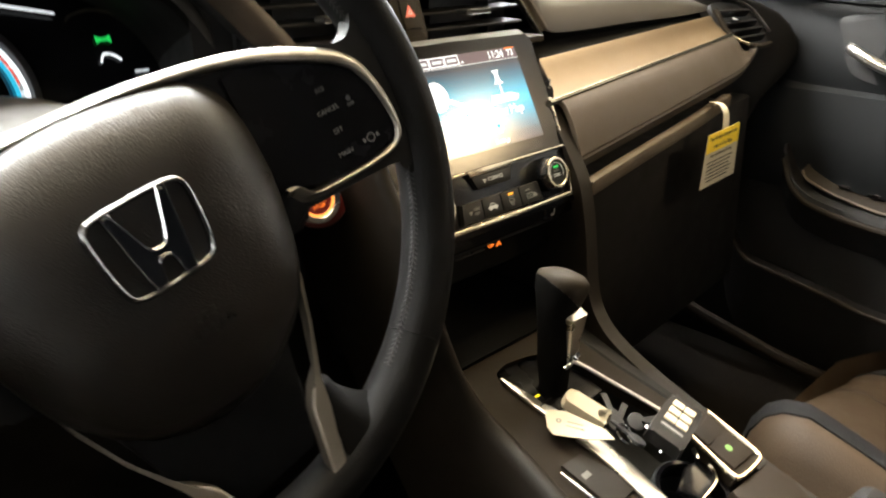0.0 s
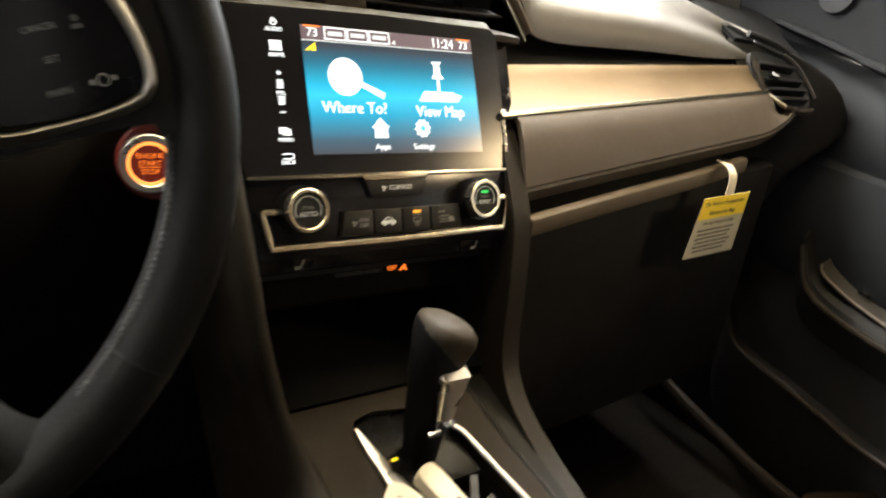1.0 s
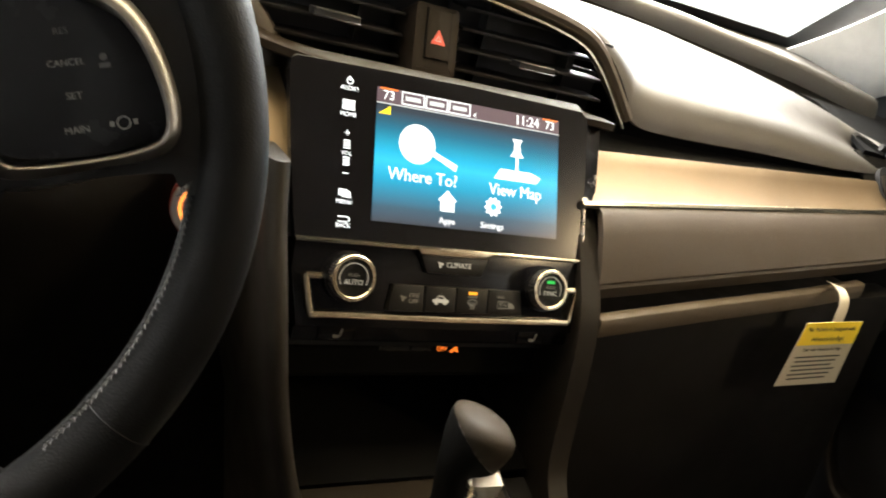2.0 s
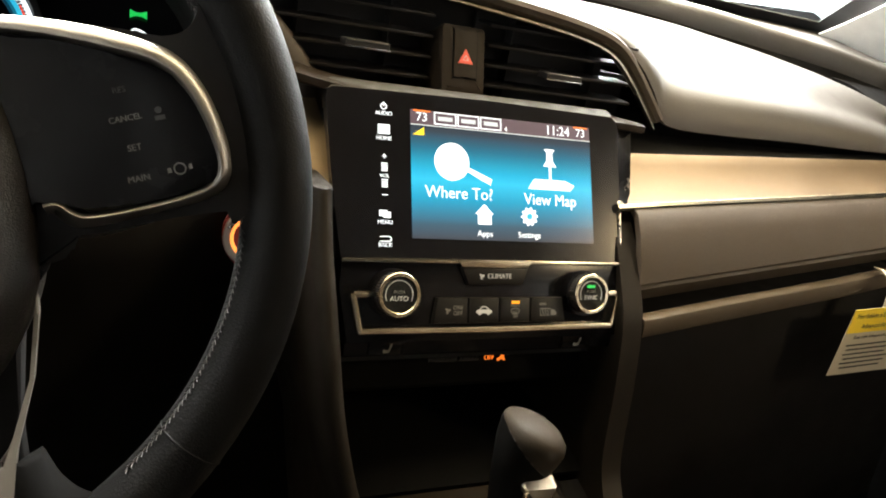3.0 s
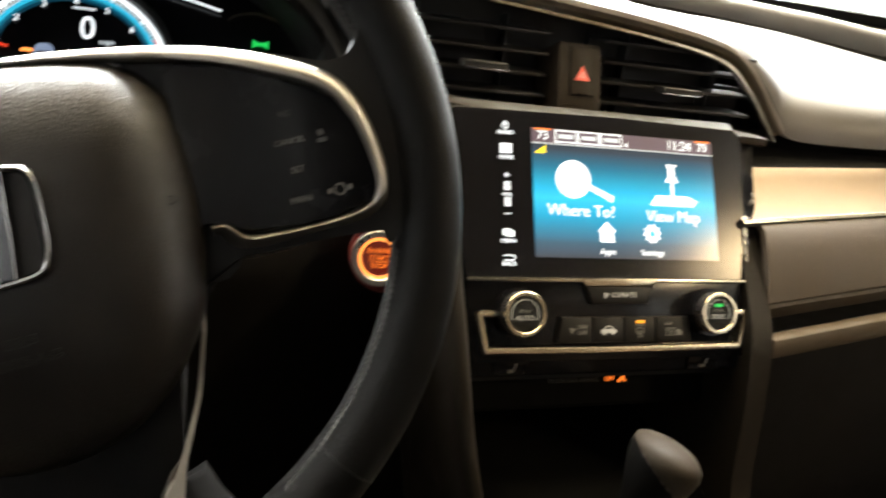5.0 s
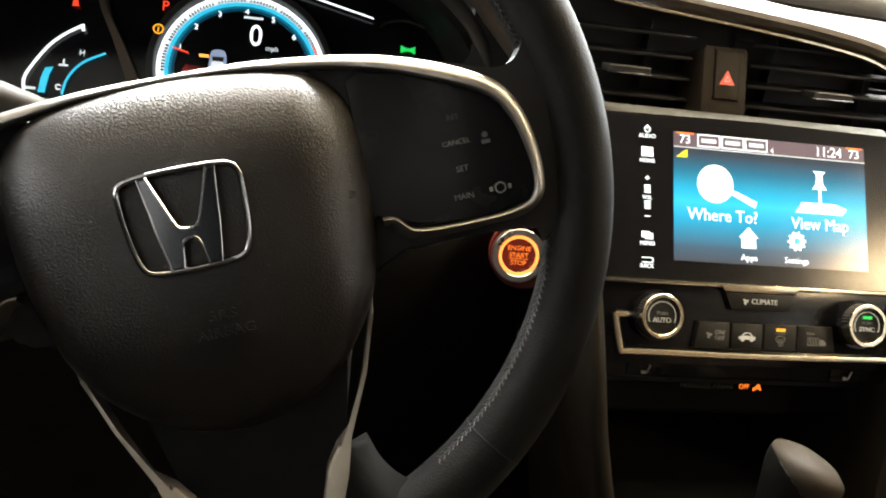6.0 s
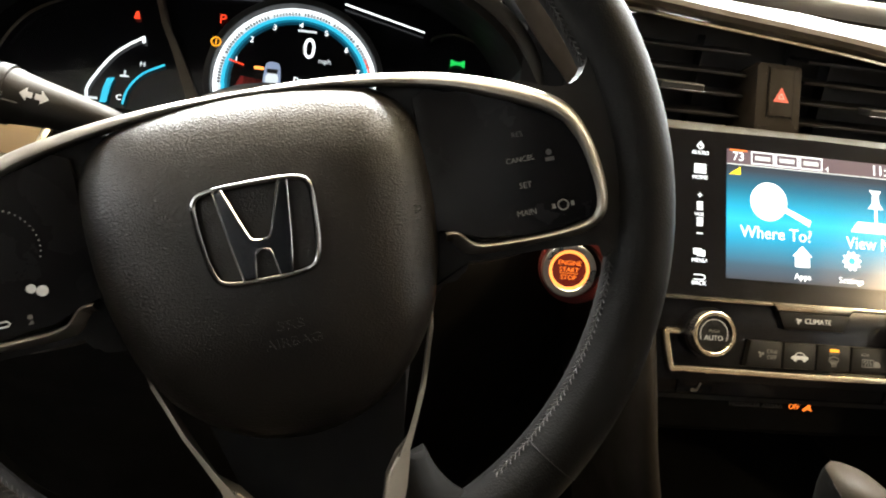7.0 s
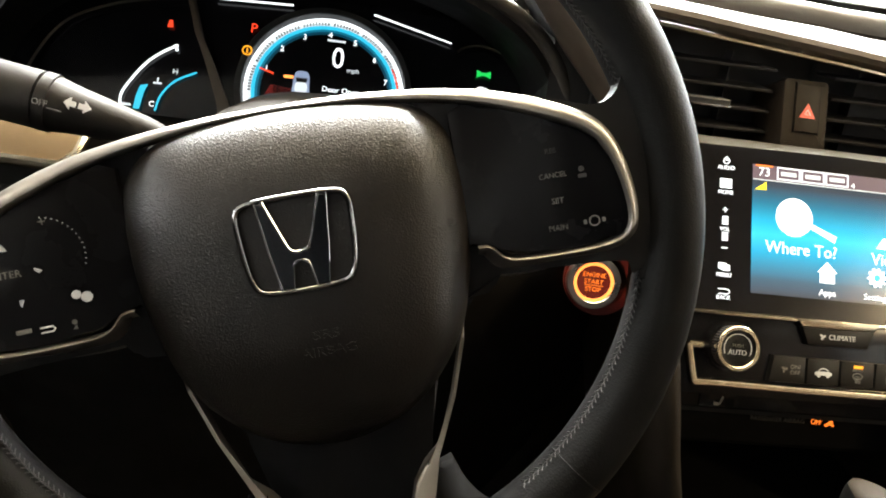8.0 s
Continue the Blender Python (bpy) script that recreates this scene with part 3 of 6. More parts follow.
part("knee_panel", thick(loft([[(x, y + 0.05 * ((x + 0.40) / 0.26) ** 4, z) for y, z in ((0.05, 0.835), (0.028, 0.822), (0.022, 0.80), (0.030, 0.77), (0.055, 0.70), (0.10, 0.60), (0.13, 0.50))] for x in np.linspace(-0.66, -0.125, 16)]), 0.008), VINYL_SHADED, dash, "driver knee panel in vinyl darkened for shade")

# ---- air vents ----


def vent_tab(parent, x, y, z, w, m=None):
    bm = block(x - w / 2, x + w / 2, y - 0.012, y + 0.004, z - 0.0026, z + 0.0024, 0.0010)
    tab = part("tab", bm, MATT_BLACK, parent, "black slider tab with chrome edging")
    part("tab_edge", block(x - w / 2 - 0.0004, x + w / 2 + 0.0004, y - 0.0135, y - 0.010, z - 0.0030, z - 0.0019, 0.0004), CHROME, tab, "chrome lower edge")
    part("tab_edge", block(x - w / 2 + 0.001, x + w / 2 - 0.001, y - 0.0128, y - 0.011, z + 0.0018, z + 0.0025, 0.0003), SATIN, tab)


def centre_vent(x0, x1, tab_x, tab_z):
    v = thing("air_vent", ((x0 + x1) / 2, 0.10, 0.90), "black slatted centre air vent with a chrome tab", "air vent", "centre air vents")
    part("back", block(x0, min(x1, 0.146), 0.130, 0.136, 0.892, 0.976 if x1 < 0 else 0.964), MATT_BLACK, v)
    for i, z in enumerate((0.910, 0.9255, 0.941, 0.9565)):
        part("slat", moved(block(x0, x1, -0.014, 0.014, -0.0012, 0.0012, 0.0006), pose(0, 0.108 + 0.002 * i, z, 4, 0, 0)), SLAT, v)
    for x in (x0 + 0.03, x1 - 0.03):
        part("vane", block(x - 0.001, x + 0.001, 0.116, 0.130, 0.897, 0.966), MATT_BLACK, v)
    vent_tab(v, tab_x, 0.094, tab_z, 0.034)
    return v


centre_vent(-0.165, -0.034, -0.090, 0.9285)
centre_vent(0.014, 0.160, 0.080, 0.9245)
sill = thing("vent_sill", (0, 0.09, 0.895), "tan lit plastic sill below the centre vents", "trim", kind="structure")
part("bar", tube(smooth_line([(-0.160, 0.082, 0.910), (-0.14, 0.074, 0.904), (-0.10, 0.070, 0.899), (-0.02, 0.068, 0.8965), (0.06, 0.069, 0.896), (0.12, 0.074, 0.8955), (0.148, 0.082, 0.893)], 6), 0.024, 0.0045, 12, square=True), PANEL_TAN, sill)

hazard = thing("hazard_switch", (-0.010, 0.075, 0.90), "dark hazard warning switch with a red triangle", "switch")
F_HAZ = plane_frame((-0.0115, 0.087, 0.9275), 20)
part("housing", moved(slab([(-0.0165, -0.0275), (0.0170, -0.0275), (0.0192, -0.0245), (0.0192, 0.0235), (0.0165, 0.0265), (-0.0160, 0.0265), (-0.0188, 0.0235), (-0.0188, -0.0245)], -0.04, 0.002, 0.005), F_HAZ), PANEL_TAN, hazard)
part("groove", moved(slab(flat(smooth_line([(-0.0080, -0.0150), (0.0095, -0.0150), (0.0112, -0.0132), (0.0112, 0.0200), (0.0095, 0.0218), (-0.0080, 0.0218), (-0.0097, 0.0200), (-0.0097, -0.0132)], 2, True)), 0.0015, 0.0024, 0.0004), F_HAZ), DEAD_BLACK, hazard)
part("button", moved(slab(flat(smooth_line([(-0.0075, -0.0140), (0.0090, -0.0140), (0.0102, -0.0128), (0.0102, 0.0194), (0.0090, 0.0208), (-0.0075, 0.0208), (-0.0087, 0.0194), (-0.0087, -0.0128)], 2, True)), 0.001, 0.0034, 0.001), F_HAZ), PANEL_TAN, hazard)
tri = [(-0.0062, -0.005), (0.0062, -0.005), (0, 0.0062)]
triangle = part("triangle", moved(slab(tri, 0.0034, 0.0037), at(F_HAZ, 0.0008, 0.001)), G_TRI, hazard, "red warning triangle")
inner_tri = join(*[moved(block(-0.0024, 0.0024, -0.0002, 0.0002, 0.0037, 0.0039), pose(0.0013 * math.sin(radians(a)), -0.0012 - 0.0013 * math.cos(radians(a)), 0, 0, 0, a)) for a in (0, 120, 240)])
part("inner_triangle", moved(inner_tri, at(F_HAZ, 0.0008, 0.001)), LEGEND, triangle)

side_vent = thing("air_vent", (0.585, 0.03, 0.85), "black slatted side air vent with chrome edging", "air vent")
F_SV = Matrix((Vector((0.9545, -0.2983, 0.0)), Vector((0.1528, 0.4890, 0.8588)), Vector((-0.2562, -0.8197, 0.5123)))).transposed().to_4x4()
F_SV.translation = (0.5718, 0.0461, 0.8819)
vent_out = [(-0.0345, 0.0165), (-0.0290, 0.0330), (0.010, 0.0300), (0.030, 0.0190), (0.045, 0.0010), (0.0555, -0.0190), (0.0500, -0.0325), (0.028, -0.0365), (0.0073, -0.0340), (-0.0220, -0.0190)]
part("bowl", moved(slab(flat(smooth_line(vent_out, 3, True))[::-1], -0.014, -0.006), F_SV), MATT_BLACK, side_vent)
for y, x0, x1, tilt in ((0.0150, -0.027, 0.028, -1), (-0.0030, -0.020, 0.038, 2), (-0.0150, -0.014, 0.044, 3), (-0.0265, -0.006, 0.046, 4)):
    part("slat", moved(block(x0, x1, -0.0022, 0.0022, -0.010, 0.003, 0.001), at(F_SV, 0, y, 0, tilt) @ pose(0, 0, 0, -24, 0, 0)), BUTTON, side_vent)
part("tab", moved(block(-0.006, 0.007, -0.0026, 0.0026, 0.0, 0.008, 0.0016), at(F_SV, -0.0095, 0.0015, 0, -8)), CHROME, side_vent, "small chrome slider tab")
part("brow", moved(tube(smooth_line([(-0.040, 0.052), (-0.018, 0.0475), (0.004, 0.042), (0.020, 0.033)], 5), 0.004, 0.004, 8, up=(0, 0, 1)), F_SV), VINYL_SHADED, side_vent)
part("top_edge", moved(tube([(-0.0330, 0.0437, 0.001), (-0.0108, 0.0382, 0.001), (0.0119, 0.0322, 0.001)], 0.0022, 0.002, 8), F_SV), CHROME, side_vent, "bright chrome top edge")
part("edge", moved(tube(smooth_line([(0.0119, 0.0324), (0.0316, 0.0218), (0.0464, 0.0024), (0.0578, -0.0191)], 6), 0.0011, 0.002, 8), F_SV), SATIN, side_vent, "thin chrome edge")
part("frame", moved(tube(smooth_line([(-0.0340, 0.0200), (-0.0300, 0.0040), (-0.0235, -0.0170)], 6), 0.0036, 0.004, 8), F_SV), PANEL_TAN, side_vent)
part("corner", moved(tube(smooth_line([(-0.0240, -0.0188), (-0.0077, -0.0275), (0.0085, -0.0352)], 4), 0.0032, 0.003, 8), F_SV), CHAMPAGNE, side_vent, "bright chrome corner")
part("sill", moved(tube(smooth_line([(0.0085, -0.0362), (0.030, -0.0400), (0.0520, -0.0365)], 4), 0.0036, 0.003, 8), F_SV), PANEL_TAN, side_vent)

# ---- infotainment display ----
disp = thing("infotainment_display", (0, 0.02, 0.80), "glossy black touchscreen display unit lit with a blue menu", "display")
bez = flat(smooth_line([(-0.123, 0.103), (-0.127, 0.094), (-0.1235, 0.04), (-0.118, -0.0145)], 3)) + [(0.1095, -0.0145), (0.1125, 0.05), (0.114, 0.097), (0.108, 0.1035), (0.0, 0.1045)]
part("bezel", moved(slab(bez[::-1], -0.006, 0.0012, 0.0008), F_SCREEN), PIANO, disp, sharp=15)
# deep housing: widens to the passenger side behind the front plate
hr = [[(0.1118, 0.049, 0.900), (0.150, 0.073, 0.894), (0.155, 0.13, 0.880)],
      [(0.1118, 0.034, 0.874), (0.143, 0.054, 0.872), (0.152, 0.13, 0.868)],
      [(0.1115, 0.020, 0.849), (0.124, 0.019, 0.847), (0.140, 0.13, 0.845)],
      [(0.1105, 0.016, 0.842), (0.120, 0.015, 0.838), (0.140, 0.13, 0.838)],
      [(0.1085, -0.006, 0.797), (0.110, 0.000, 0.797), (0.130, 0.13, 0.797)]]
part("side_panel", thick(loft(hr), 0.002), PIANO, disp, "glossy black side of the display housing")
part("edge_strip", tube(smooth_line([(0.1175, 0.013, 0.8375), (0.1115, 0.014, 0.841), (0.1108, 0.009, 0.832), (0.1105, 0.000, 0.813), (0.1095, -0.007, 0.798)], 5), 0.0011, 0.0016, 8, up=(1, 0, 0)), SATIN, disp, "thin silver edge strip")
part("hood", tube([F_SCREEN @ Vector((x, 0.1055 - 0.00001, -0.004)) for x in np.linspace(-0.122, 0.110, 8)], 0.008, 0.0016, 8, up=(0, -0.45, 0.89)), MATT_BLACK, disp)
part("backing", moved(block(-0.118, 0.108, -0.012, 0.10, -0.06, -0.0062), F_SCREEN), MATT_BLACK, disp)
part("screen", moved(block(-0.0665, 0.0851, 0.0, 0.0812, 0.0012, 0.0018), F_SCREEN), SCREEN, disp, "lit screen with a blue gradient")
part("status_bar", moved(block(-0.0665, 0.0851, 0.0814, 0.0918, 0.0012, 0.0018), F_SCREEN), G_HEADER, disp, "dark status bar")
part("status_line", moved(block(-0.0665, 0.0851, 0.0806, 0.0812, 0.0018, 0.0021), F_SCREEN), G_SOFT, disp)
S = F_SCREEN
Z = 0.0019


def on_screen(name, bm, mat=None):
    return part(name, moved(bm, S), mat or G_WHITE, disp)


on_screen("clock_digits", text("11:24", 0.0105, at(Matrix(), 0.0555, 0.0863, Z), squash=0.95))
on_screen("temperature_digits", text("73", 0.0090, at(Matrix(), -0.0580, 0.0864, Z)))
on_screen("temperature_digits", text("73", 0.0090, at(Matrix(), 0.0765, 0.0864, Z)))
for x in (-0.058, 0.0765):
    on_screen("temperature_bar", block(x - 0.0065, x + 0.0065, 0.0905, 0.0916, Z, Z + 0.0003), G_ORANGE)
for i in range(3):
    x0 = -0.0485 + 0.0185 * i
    on_screen("status_box", join(*[block(*b, Z, Z + 0.0003) for b in ((x0, x0 + 0.0175, 0.0905, 0.0913), (x0, x0 + 0.0175, 0.0822, 0.0830), (x0, x0 + 0.0008, 0.0830, 0.0905), (x0 + 0.0167, x0 + 0.0175, 0.0830, 0.0905))]))
    on_screen("status_writing", block(x0 + 0.003, x0 + 0.0145, 0.0852, 0.0882, Z, Z + 0.0003), G_SOFT)
on_screen("signal_icon", text("4", 0.0052, at(Matrix(), 0.0098, 0.0838, Z)))
on_screen("signal_bars", slab([(-0.0650, 0.0735), (-0.0565, 0.0735), (-0.0565, 0.0795)], Z, Z + 0.0003), G_YELLOW)
on_screen("search_icon", join(disc(0.0138, Z, Z + 0.0003, 36, cx=-0.0352, cy=0.0560)))
on_screen("search_handle", slab([(-0.0255, 0.0505), (-0.0238, 0.0535), (-0.0030, 0.0450), (-0.0045, 0.0405)], Z, Z + 0.0003))
on_screen("menu_writing", text("Where To?", 0.0122, at(Matrix(), -0.0295, 0.0332, Z), squash=0.95))
on_screen("menu_writing", text("View Map", 0.0122, at(Matrix(), 0.0470, 0.0318, Z), squash=0.95))
on_screen("map_icon", join(slab([(0.0275, 0.0400), (0.0650, 0.0400), (0.0690, 0.0445), (0.0600, 0.0478), (0.0330, 0.0478)], Z, Z + 0.0003)))
on_screen("pin_icon", join(block(0.0462, 0.0482, 0.0470, 0.0580, Z + 0.0003, Z + 0.0006), slab([(0.0415, 0.0580), (0.0530, 0.0580), (0.0500, 0.0625), (0.0497, 0.0685), (0.0520, 0.0715), (0.0425, 0.0715), (0.0448, 0.0685), (0.0445, 0.0625)], Z, Z + 0.0003)))
on_screen("home_icon", slab([(-0.0175, 0.0190), (-0.0100, 0.0265), (-0.0025, 0.0190), (-0.0045, 0.0190), (-0.0045, 0.0115), (-0.0155, 0.0115), (-0.0155, 0.0190)], Z, Z + 0.0003))
gear = []
for i in range(40):
    r = 0.0072 if i % 4 < 2 else 0.0057
    gear.append((0.0278 + r * math.cos(2 * math.pi * i / 40), 0.0188 + r * math.sin(2 * math.pi * i / 40)))
on_screen("gear_icon", slab(gear, Z, Z + 0.0003))
on_screen("gear_hole", disc(0.0024, Z + 0.0003, Z + 0.0005, 20, cx=0.0278, cy=0.0188), G_CYAN)
on_screen("menu_writing", text("Apps", 0.0062, at(Matrix(), -0.0098, 0.0047, Z)))
on_screen("menu_writing", text("Settings", 0.0062, at(Matrix(), 0.0274, 0.0047, Z)))
# touch keys down the driver side
K = -0.0865
on_screen("key_writing", text("AUDIO", 0.0040, at(Matrix(), K, 0.0865, Z)))
on_screen("power_icon", join(ring(0.0017, 0.0024, Z, Z + 0.0003, 20, K, 0.0915, 110, 430), block(K - 0.0004, K + 0.0004, 0.0915, 0.0948, Z, Z + 0.0003)))
on_screen("home_key_icon", join(*[block(K - 0.0044 + 0.003 * i, K - 0.0018 + 0.003 * i, 0.0718 + 0.0024 * j, 0.0738 + 0.0024 * j, Z, Z + 0.0003) for i in range(3) for j in range(3)]))
on_screen("key_writing", text("HOME", 0.0040, at(Matrix(), K, 0.0688, Z)))
on_screen("key_writing", text("+", 0.0075, at(Matrix(), K, 0.0560, Z)))
on_screen("volume_bars", join(*[block(K - 0.0022, K + 0.0022, 0.0458 + 0.0016 * i, 0.0468 + 0.0016 * i, Z, Z + 0.0003) for i in range(4)]))
on_screen("key_writing", text("VOL", 0.0038, at(Matrix(), K, 0.0425, Z)))
on_screen("volume_bars", join(*[block(K - 0.0022, K + 0.0022, 0.0345 + 0.0016 * i, 0.0355 + 0.0016 * i, Z, Z + 0.0003) for i in range(4)]))
on_screen("key_writing", block(K - 0.0022, K + 0.0022, 0.0290, 0.0297, Z, Z + 0.0003))
on_screen("menu_key_icon", join(*[block(K - 0.0042 + d, K + 0.0016 + d, 0.0146 - 0.5 * d, 0.0188 - 0.5 * d, Z + h, Z + h + 0.0002) for d, h in ((0, 0), (0.0024, 0.0003))]))
on_screen("key_writing", text("MENU", 0.0040, at(Matrix(), K, 0.0104, Z)))
on_screen("back_key_icon", join(tube(smooth_line([(K - 0.004, 0.0006, Z), (K + 0.0028, 0.0006, Z), (K + 0.0042, -0.0010, Z), (K + 0.0028, -0.0026, Z), (K - 0.0036, -0.0026, Z)], 4), 0.0004, 0.0002, 6)))
on_screen("key_writing", text("BACK", 0.0040, at(Matrix(), K, -0.0052, Z)))

# torn scrap of the protective film on the display's corner
rng = random.Random(7)
film_rows = []
for i in range(7):
    v = i / 6
    row = []
    for k in range(8):
        u = k / 7
        p = Vector((0.1235 - 0.0105 * v + 0.0115 * u * v, 0.0240 - 0.0055 * v + 0.002 * u, 0.8580 - 0.0175 * v))
        row.append(p + Vector((rng.uniform(-0.0008, 0.0008), rng.uniform(-0.0018, 0.0006), rng.uniform(-0.0008, 0.0008))))
    film_rows.append(row)
piece("plastic_film", thick(loft(film_rows), 0.0003), FILM, "crumpled scrap of clear film on the display corner", "plastic film", sharp=10)

# ---- climate panel ----
def fan(x, y, r, z0, z1):
    """A three-bladed fan mark."""
    return join(*[moved(slab([(0.0, -0.12 * r), (0.45 * r, -0.45 * r), (r, -0.2 * r), (r, 0.3 * r), (0.35 * r, 0.25 * r), (0.0, 0.12 * r)], z0, z1), pose(x, y, 0, 0, 0, a)) for a in (20, 140, 260)])


clim = thing("climate_panel", (0, -0.02, 0.70), "black climate control panel with two chrome-ringed knobs", "control panel")
C = F_CLIM
part("face", moved(slab([(-0.117, 0.0), (-0.118, -0.02), (-0.112, -0.056), (0.108, -0.056), (0.114, -0.02), (0.1095, 0.0)][::-1], -0.03, -0.0015, 0.001), C), PIANO, clim)
part("top_strip", moved(block(-0.1175, 0.1095, -0.0012, 0.0014, -0.002, 0.0016, 0.0005), C), CHAMPAGNE, clim, "thin silver strip")
part("tab_strip", moved(slab([(-0.034, 0.0015), (0.028, 0.0015), (0.024, -0.004), (-0.030, -0.004)][::-1], 0.0016, 0.0032, 0.0008), C), CHAMPAGNE, clim)
tab = part("climate_button", moved(slab([(-0.030, -0.0042), (0.024, -0.0042), (0.0195, -0.0165), (-0.0245, -0.0165)][::-1], -0.002, 0.0030, 0.0015), C), BUTTON, clim, "dark trapezoid button")
part("button_writing", text("CLIMATE", 0.0050, at(C, 0.0, -0.0102, 0.0031)), LEGEND, tab)
part("fan_icon", moved(fan(-0.0145, -0.0102, 0.0022, 0.0030, 0.0033), C), LEGEND, tab)


def knob(x, word, lit):
    k = part("knob", moved(disc(0.0172, -0.002, 0.006, 44, 0.003), at(C, x, -0.0225)), PIANO, clim, "rotary knob")
    part("skirt", moved(disc(0.0150, 0.005, 0.013, 44, 0.001), at(C, x, -0.0225)), MATT_BLACK, k)
    part("chrome_ring", moved(ring(0.0122, 0.0150, 0.006, 0.0148), at(C, x, -0.0225)), CHAMPAGNE, k, "champagne chrome ring")
    part("cap", moved(disc(0.0123, 0.006, 0.0130, 40, 0.0008), at(C, x, -0.0225)), BUTTON, k)
    part("arc_mark", moved(ring(0.0094, 0.0099, 0.0130, 0.0134, 30, a0=-25, a1=205), at(C, x, -0.0225)), LEGEND, k)
    part("knob_writing", text(word, 0.0047, at(C, x, -0.0252, 0.0131)), LEGEND, k)
    part("knob_writing", text("PUSH", 0.0033, at(C, x, -0.0207, 0.0131)), LEGEND_DIM, k)
    if lit:
        part("lamp", moved(block(-0.0035, 0.0035, -0.0011, 0.0011, 0.0130, 0.0134), at(C, x, -0.0168)), G_GREEN, k, "lit green lamp")


knob(-0.0810, "AUTO", False)
knob(0.0730, "SYNC", True)
xs4 = (-0.049, -0.0245, 0.0005, 0.0265, 0.0545)
for i in range(4):
    x0, x1 = xs4[i] + 0.0005, xs4[i + 1] - 0.0005
    d = 0.003 if i in (0, 3) else 0
    out = [(x0 - (d if i == 0 else 0), -0.0435), (x1 + (d if i == 3 else 0), -0.0435), (x1, -0.0255), (x0, -0.0255)]
    b = part("climate_button", moved(slab(out, -0.002, 0.0032, 0.0012), C), BUTTON, clim, "dark rectangular button")
    xm = (x0 + x1) / 2
    if i == 0:
        part("button_writing", join(text("ON/", 0.0042, at(C, xm + 0.004, -0.0325, 0.0033)), text("OFF", 0.0042, at(C, xm + 0.004, -0.0365, 0.0033))), LEGEND_DIM, b)
        part("fan_icon", moved(fan(xm - 0.004, -0.0345, 0.0023, 0.0032, 0.0035), C), LEGEND_DIM, b)
    elif i == 1:
        part("car_icon", moved(join(slab([(-0.0062, -0.0016), (-0.0062, 0.0004), (-0.0036, 0.0010), (0.0040, 0.0010), (0.0062, 0.0002), (0.0062, -0.0016)][::-1], 0.0032, 0.0035), tube(smooth_line([(-0.0036, 0.0010, 0.0033), (-0.0018, 0.0028, 0.0033), (0.0016, 0.0028, 0.0033), (0.0038, 0.0010, 0.0033)], 4), 0.0004, 0.0002, 6), disc(0.0013, 0.0032, 0.0036, 14, cx=-0.0034, cy=-0.0018), disc(0.0013, 0.0032, 0.0036, 14, cx=0.0034, cy=-0.0018)), at(C, xm, -0.0350)), LEGEND, b)
    elif i == 2:
        part("lamp", moved(block(-0.0034, 0.0034, -0.0010, 0.0010, 0.0032, 0.0036), at(C, xm, -0.0290)), G_AMBER, b, "lit amber lamp")
        part("demist_icon", moved(join(tube(smooth_line([(-0.0034, 0.0016, 0.0033), (0.0, 0.0030, 0.0033), (0.0034, 0.0016, 0.0033), (0.0022, -0.0010, 0.0033), (-0.0022, -0.0010, 0.0033)], 4, True), 0.00035, 0.0002, 6, True), *[tube(smooth_line([(d, -0.0040, 0.0033), (d + 0.0006, -0.0028, 0.0033), (d - 0.0004, -0.0014, 0.0033), (d, 0.0010, 0.0033)], 3), 0.0003, 0.0002, 6) for d in (-0.0014, 0.0, 0.0014)]), at(C, xm, -0.0362)), LEGEND_DIM, b)
        part("button_writing", text("FRONT", 0.0024, at(C, xm, -0.0315, 0.0033)), LEGEND_DIM, b)
    else:
        part("demist_icon", moved(join(tube([(-0.0055, -0.0030, 0.0033), (0.0030, -0.0030, 0.0033), (0.0030, 0.0020, 0.0033), (-0.0055, 0.0020, 0.0033)], 0.00035, 0.0002, 6, True), slab([(0.0036, -0.0030), (0.0085, -0.0030), (0.0085, -0.0008), (0.0062, 0.0012), (0.0036, 0.0012)], 0.0032, 0.0034), *[tube(smooth_line([(d, -0.0022, 0.0033), (d + 0.0006, -0.0010, 0.0033), (d - 0.0004, 0.0002, 0.0033), (d, 0.0014, 0.0033)], 3), 0.0003, 0.0002, 6) for d in (-0.0034, -0.0013, 0.0008)]), at(C, xm, -0.0358)), LEGEND_DIM, b)
        part("button_writing", text("REAR", 0.0026, at(C, xm - 0.0035, -0.0306, 0.0033)), LEGEND_DIM, b)
u_path = smooth_line([(-0.098, -0.0228), (-0.1085, -0.0228), (-0.1092, -0.0240), (-0.1045, -0.0455), (-0.1020, -0.0478), (-0.09, -0.0476), (0.0, -0.0484), (0.09, -0.0478), (0.0985, -0.0478), (0.1010, -0.0460), (0.1070, -0.0240), (0.1062, -0.0228), (0.0975, -0.0228)], 4)
part("u_strip", moved(tube(u_path, 0.0023, 0.0030, 10, square=True), C), CHAMPAGNE, clim, "champagne chrome strip bent up at both ends")
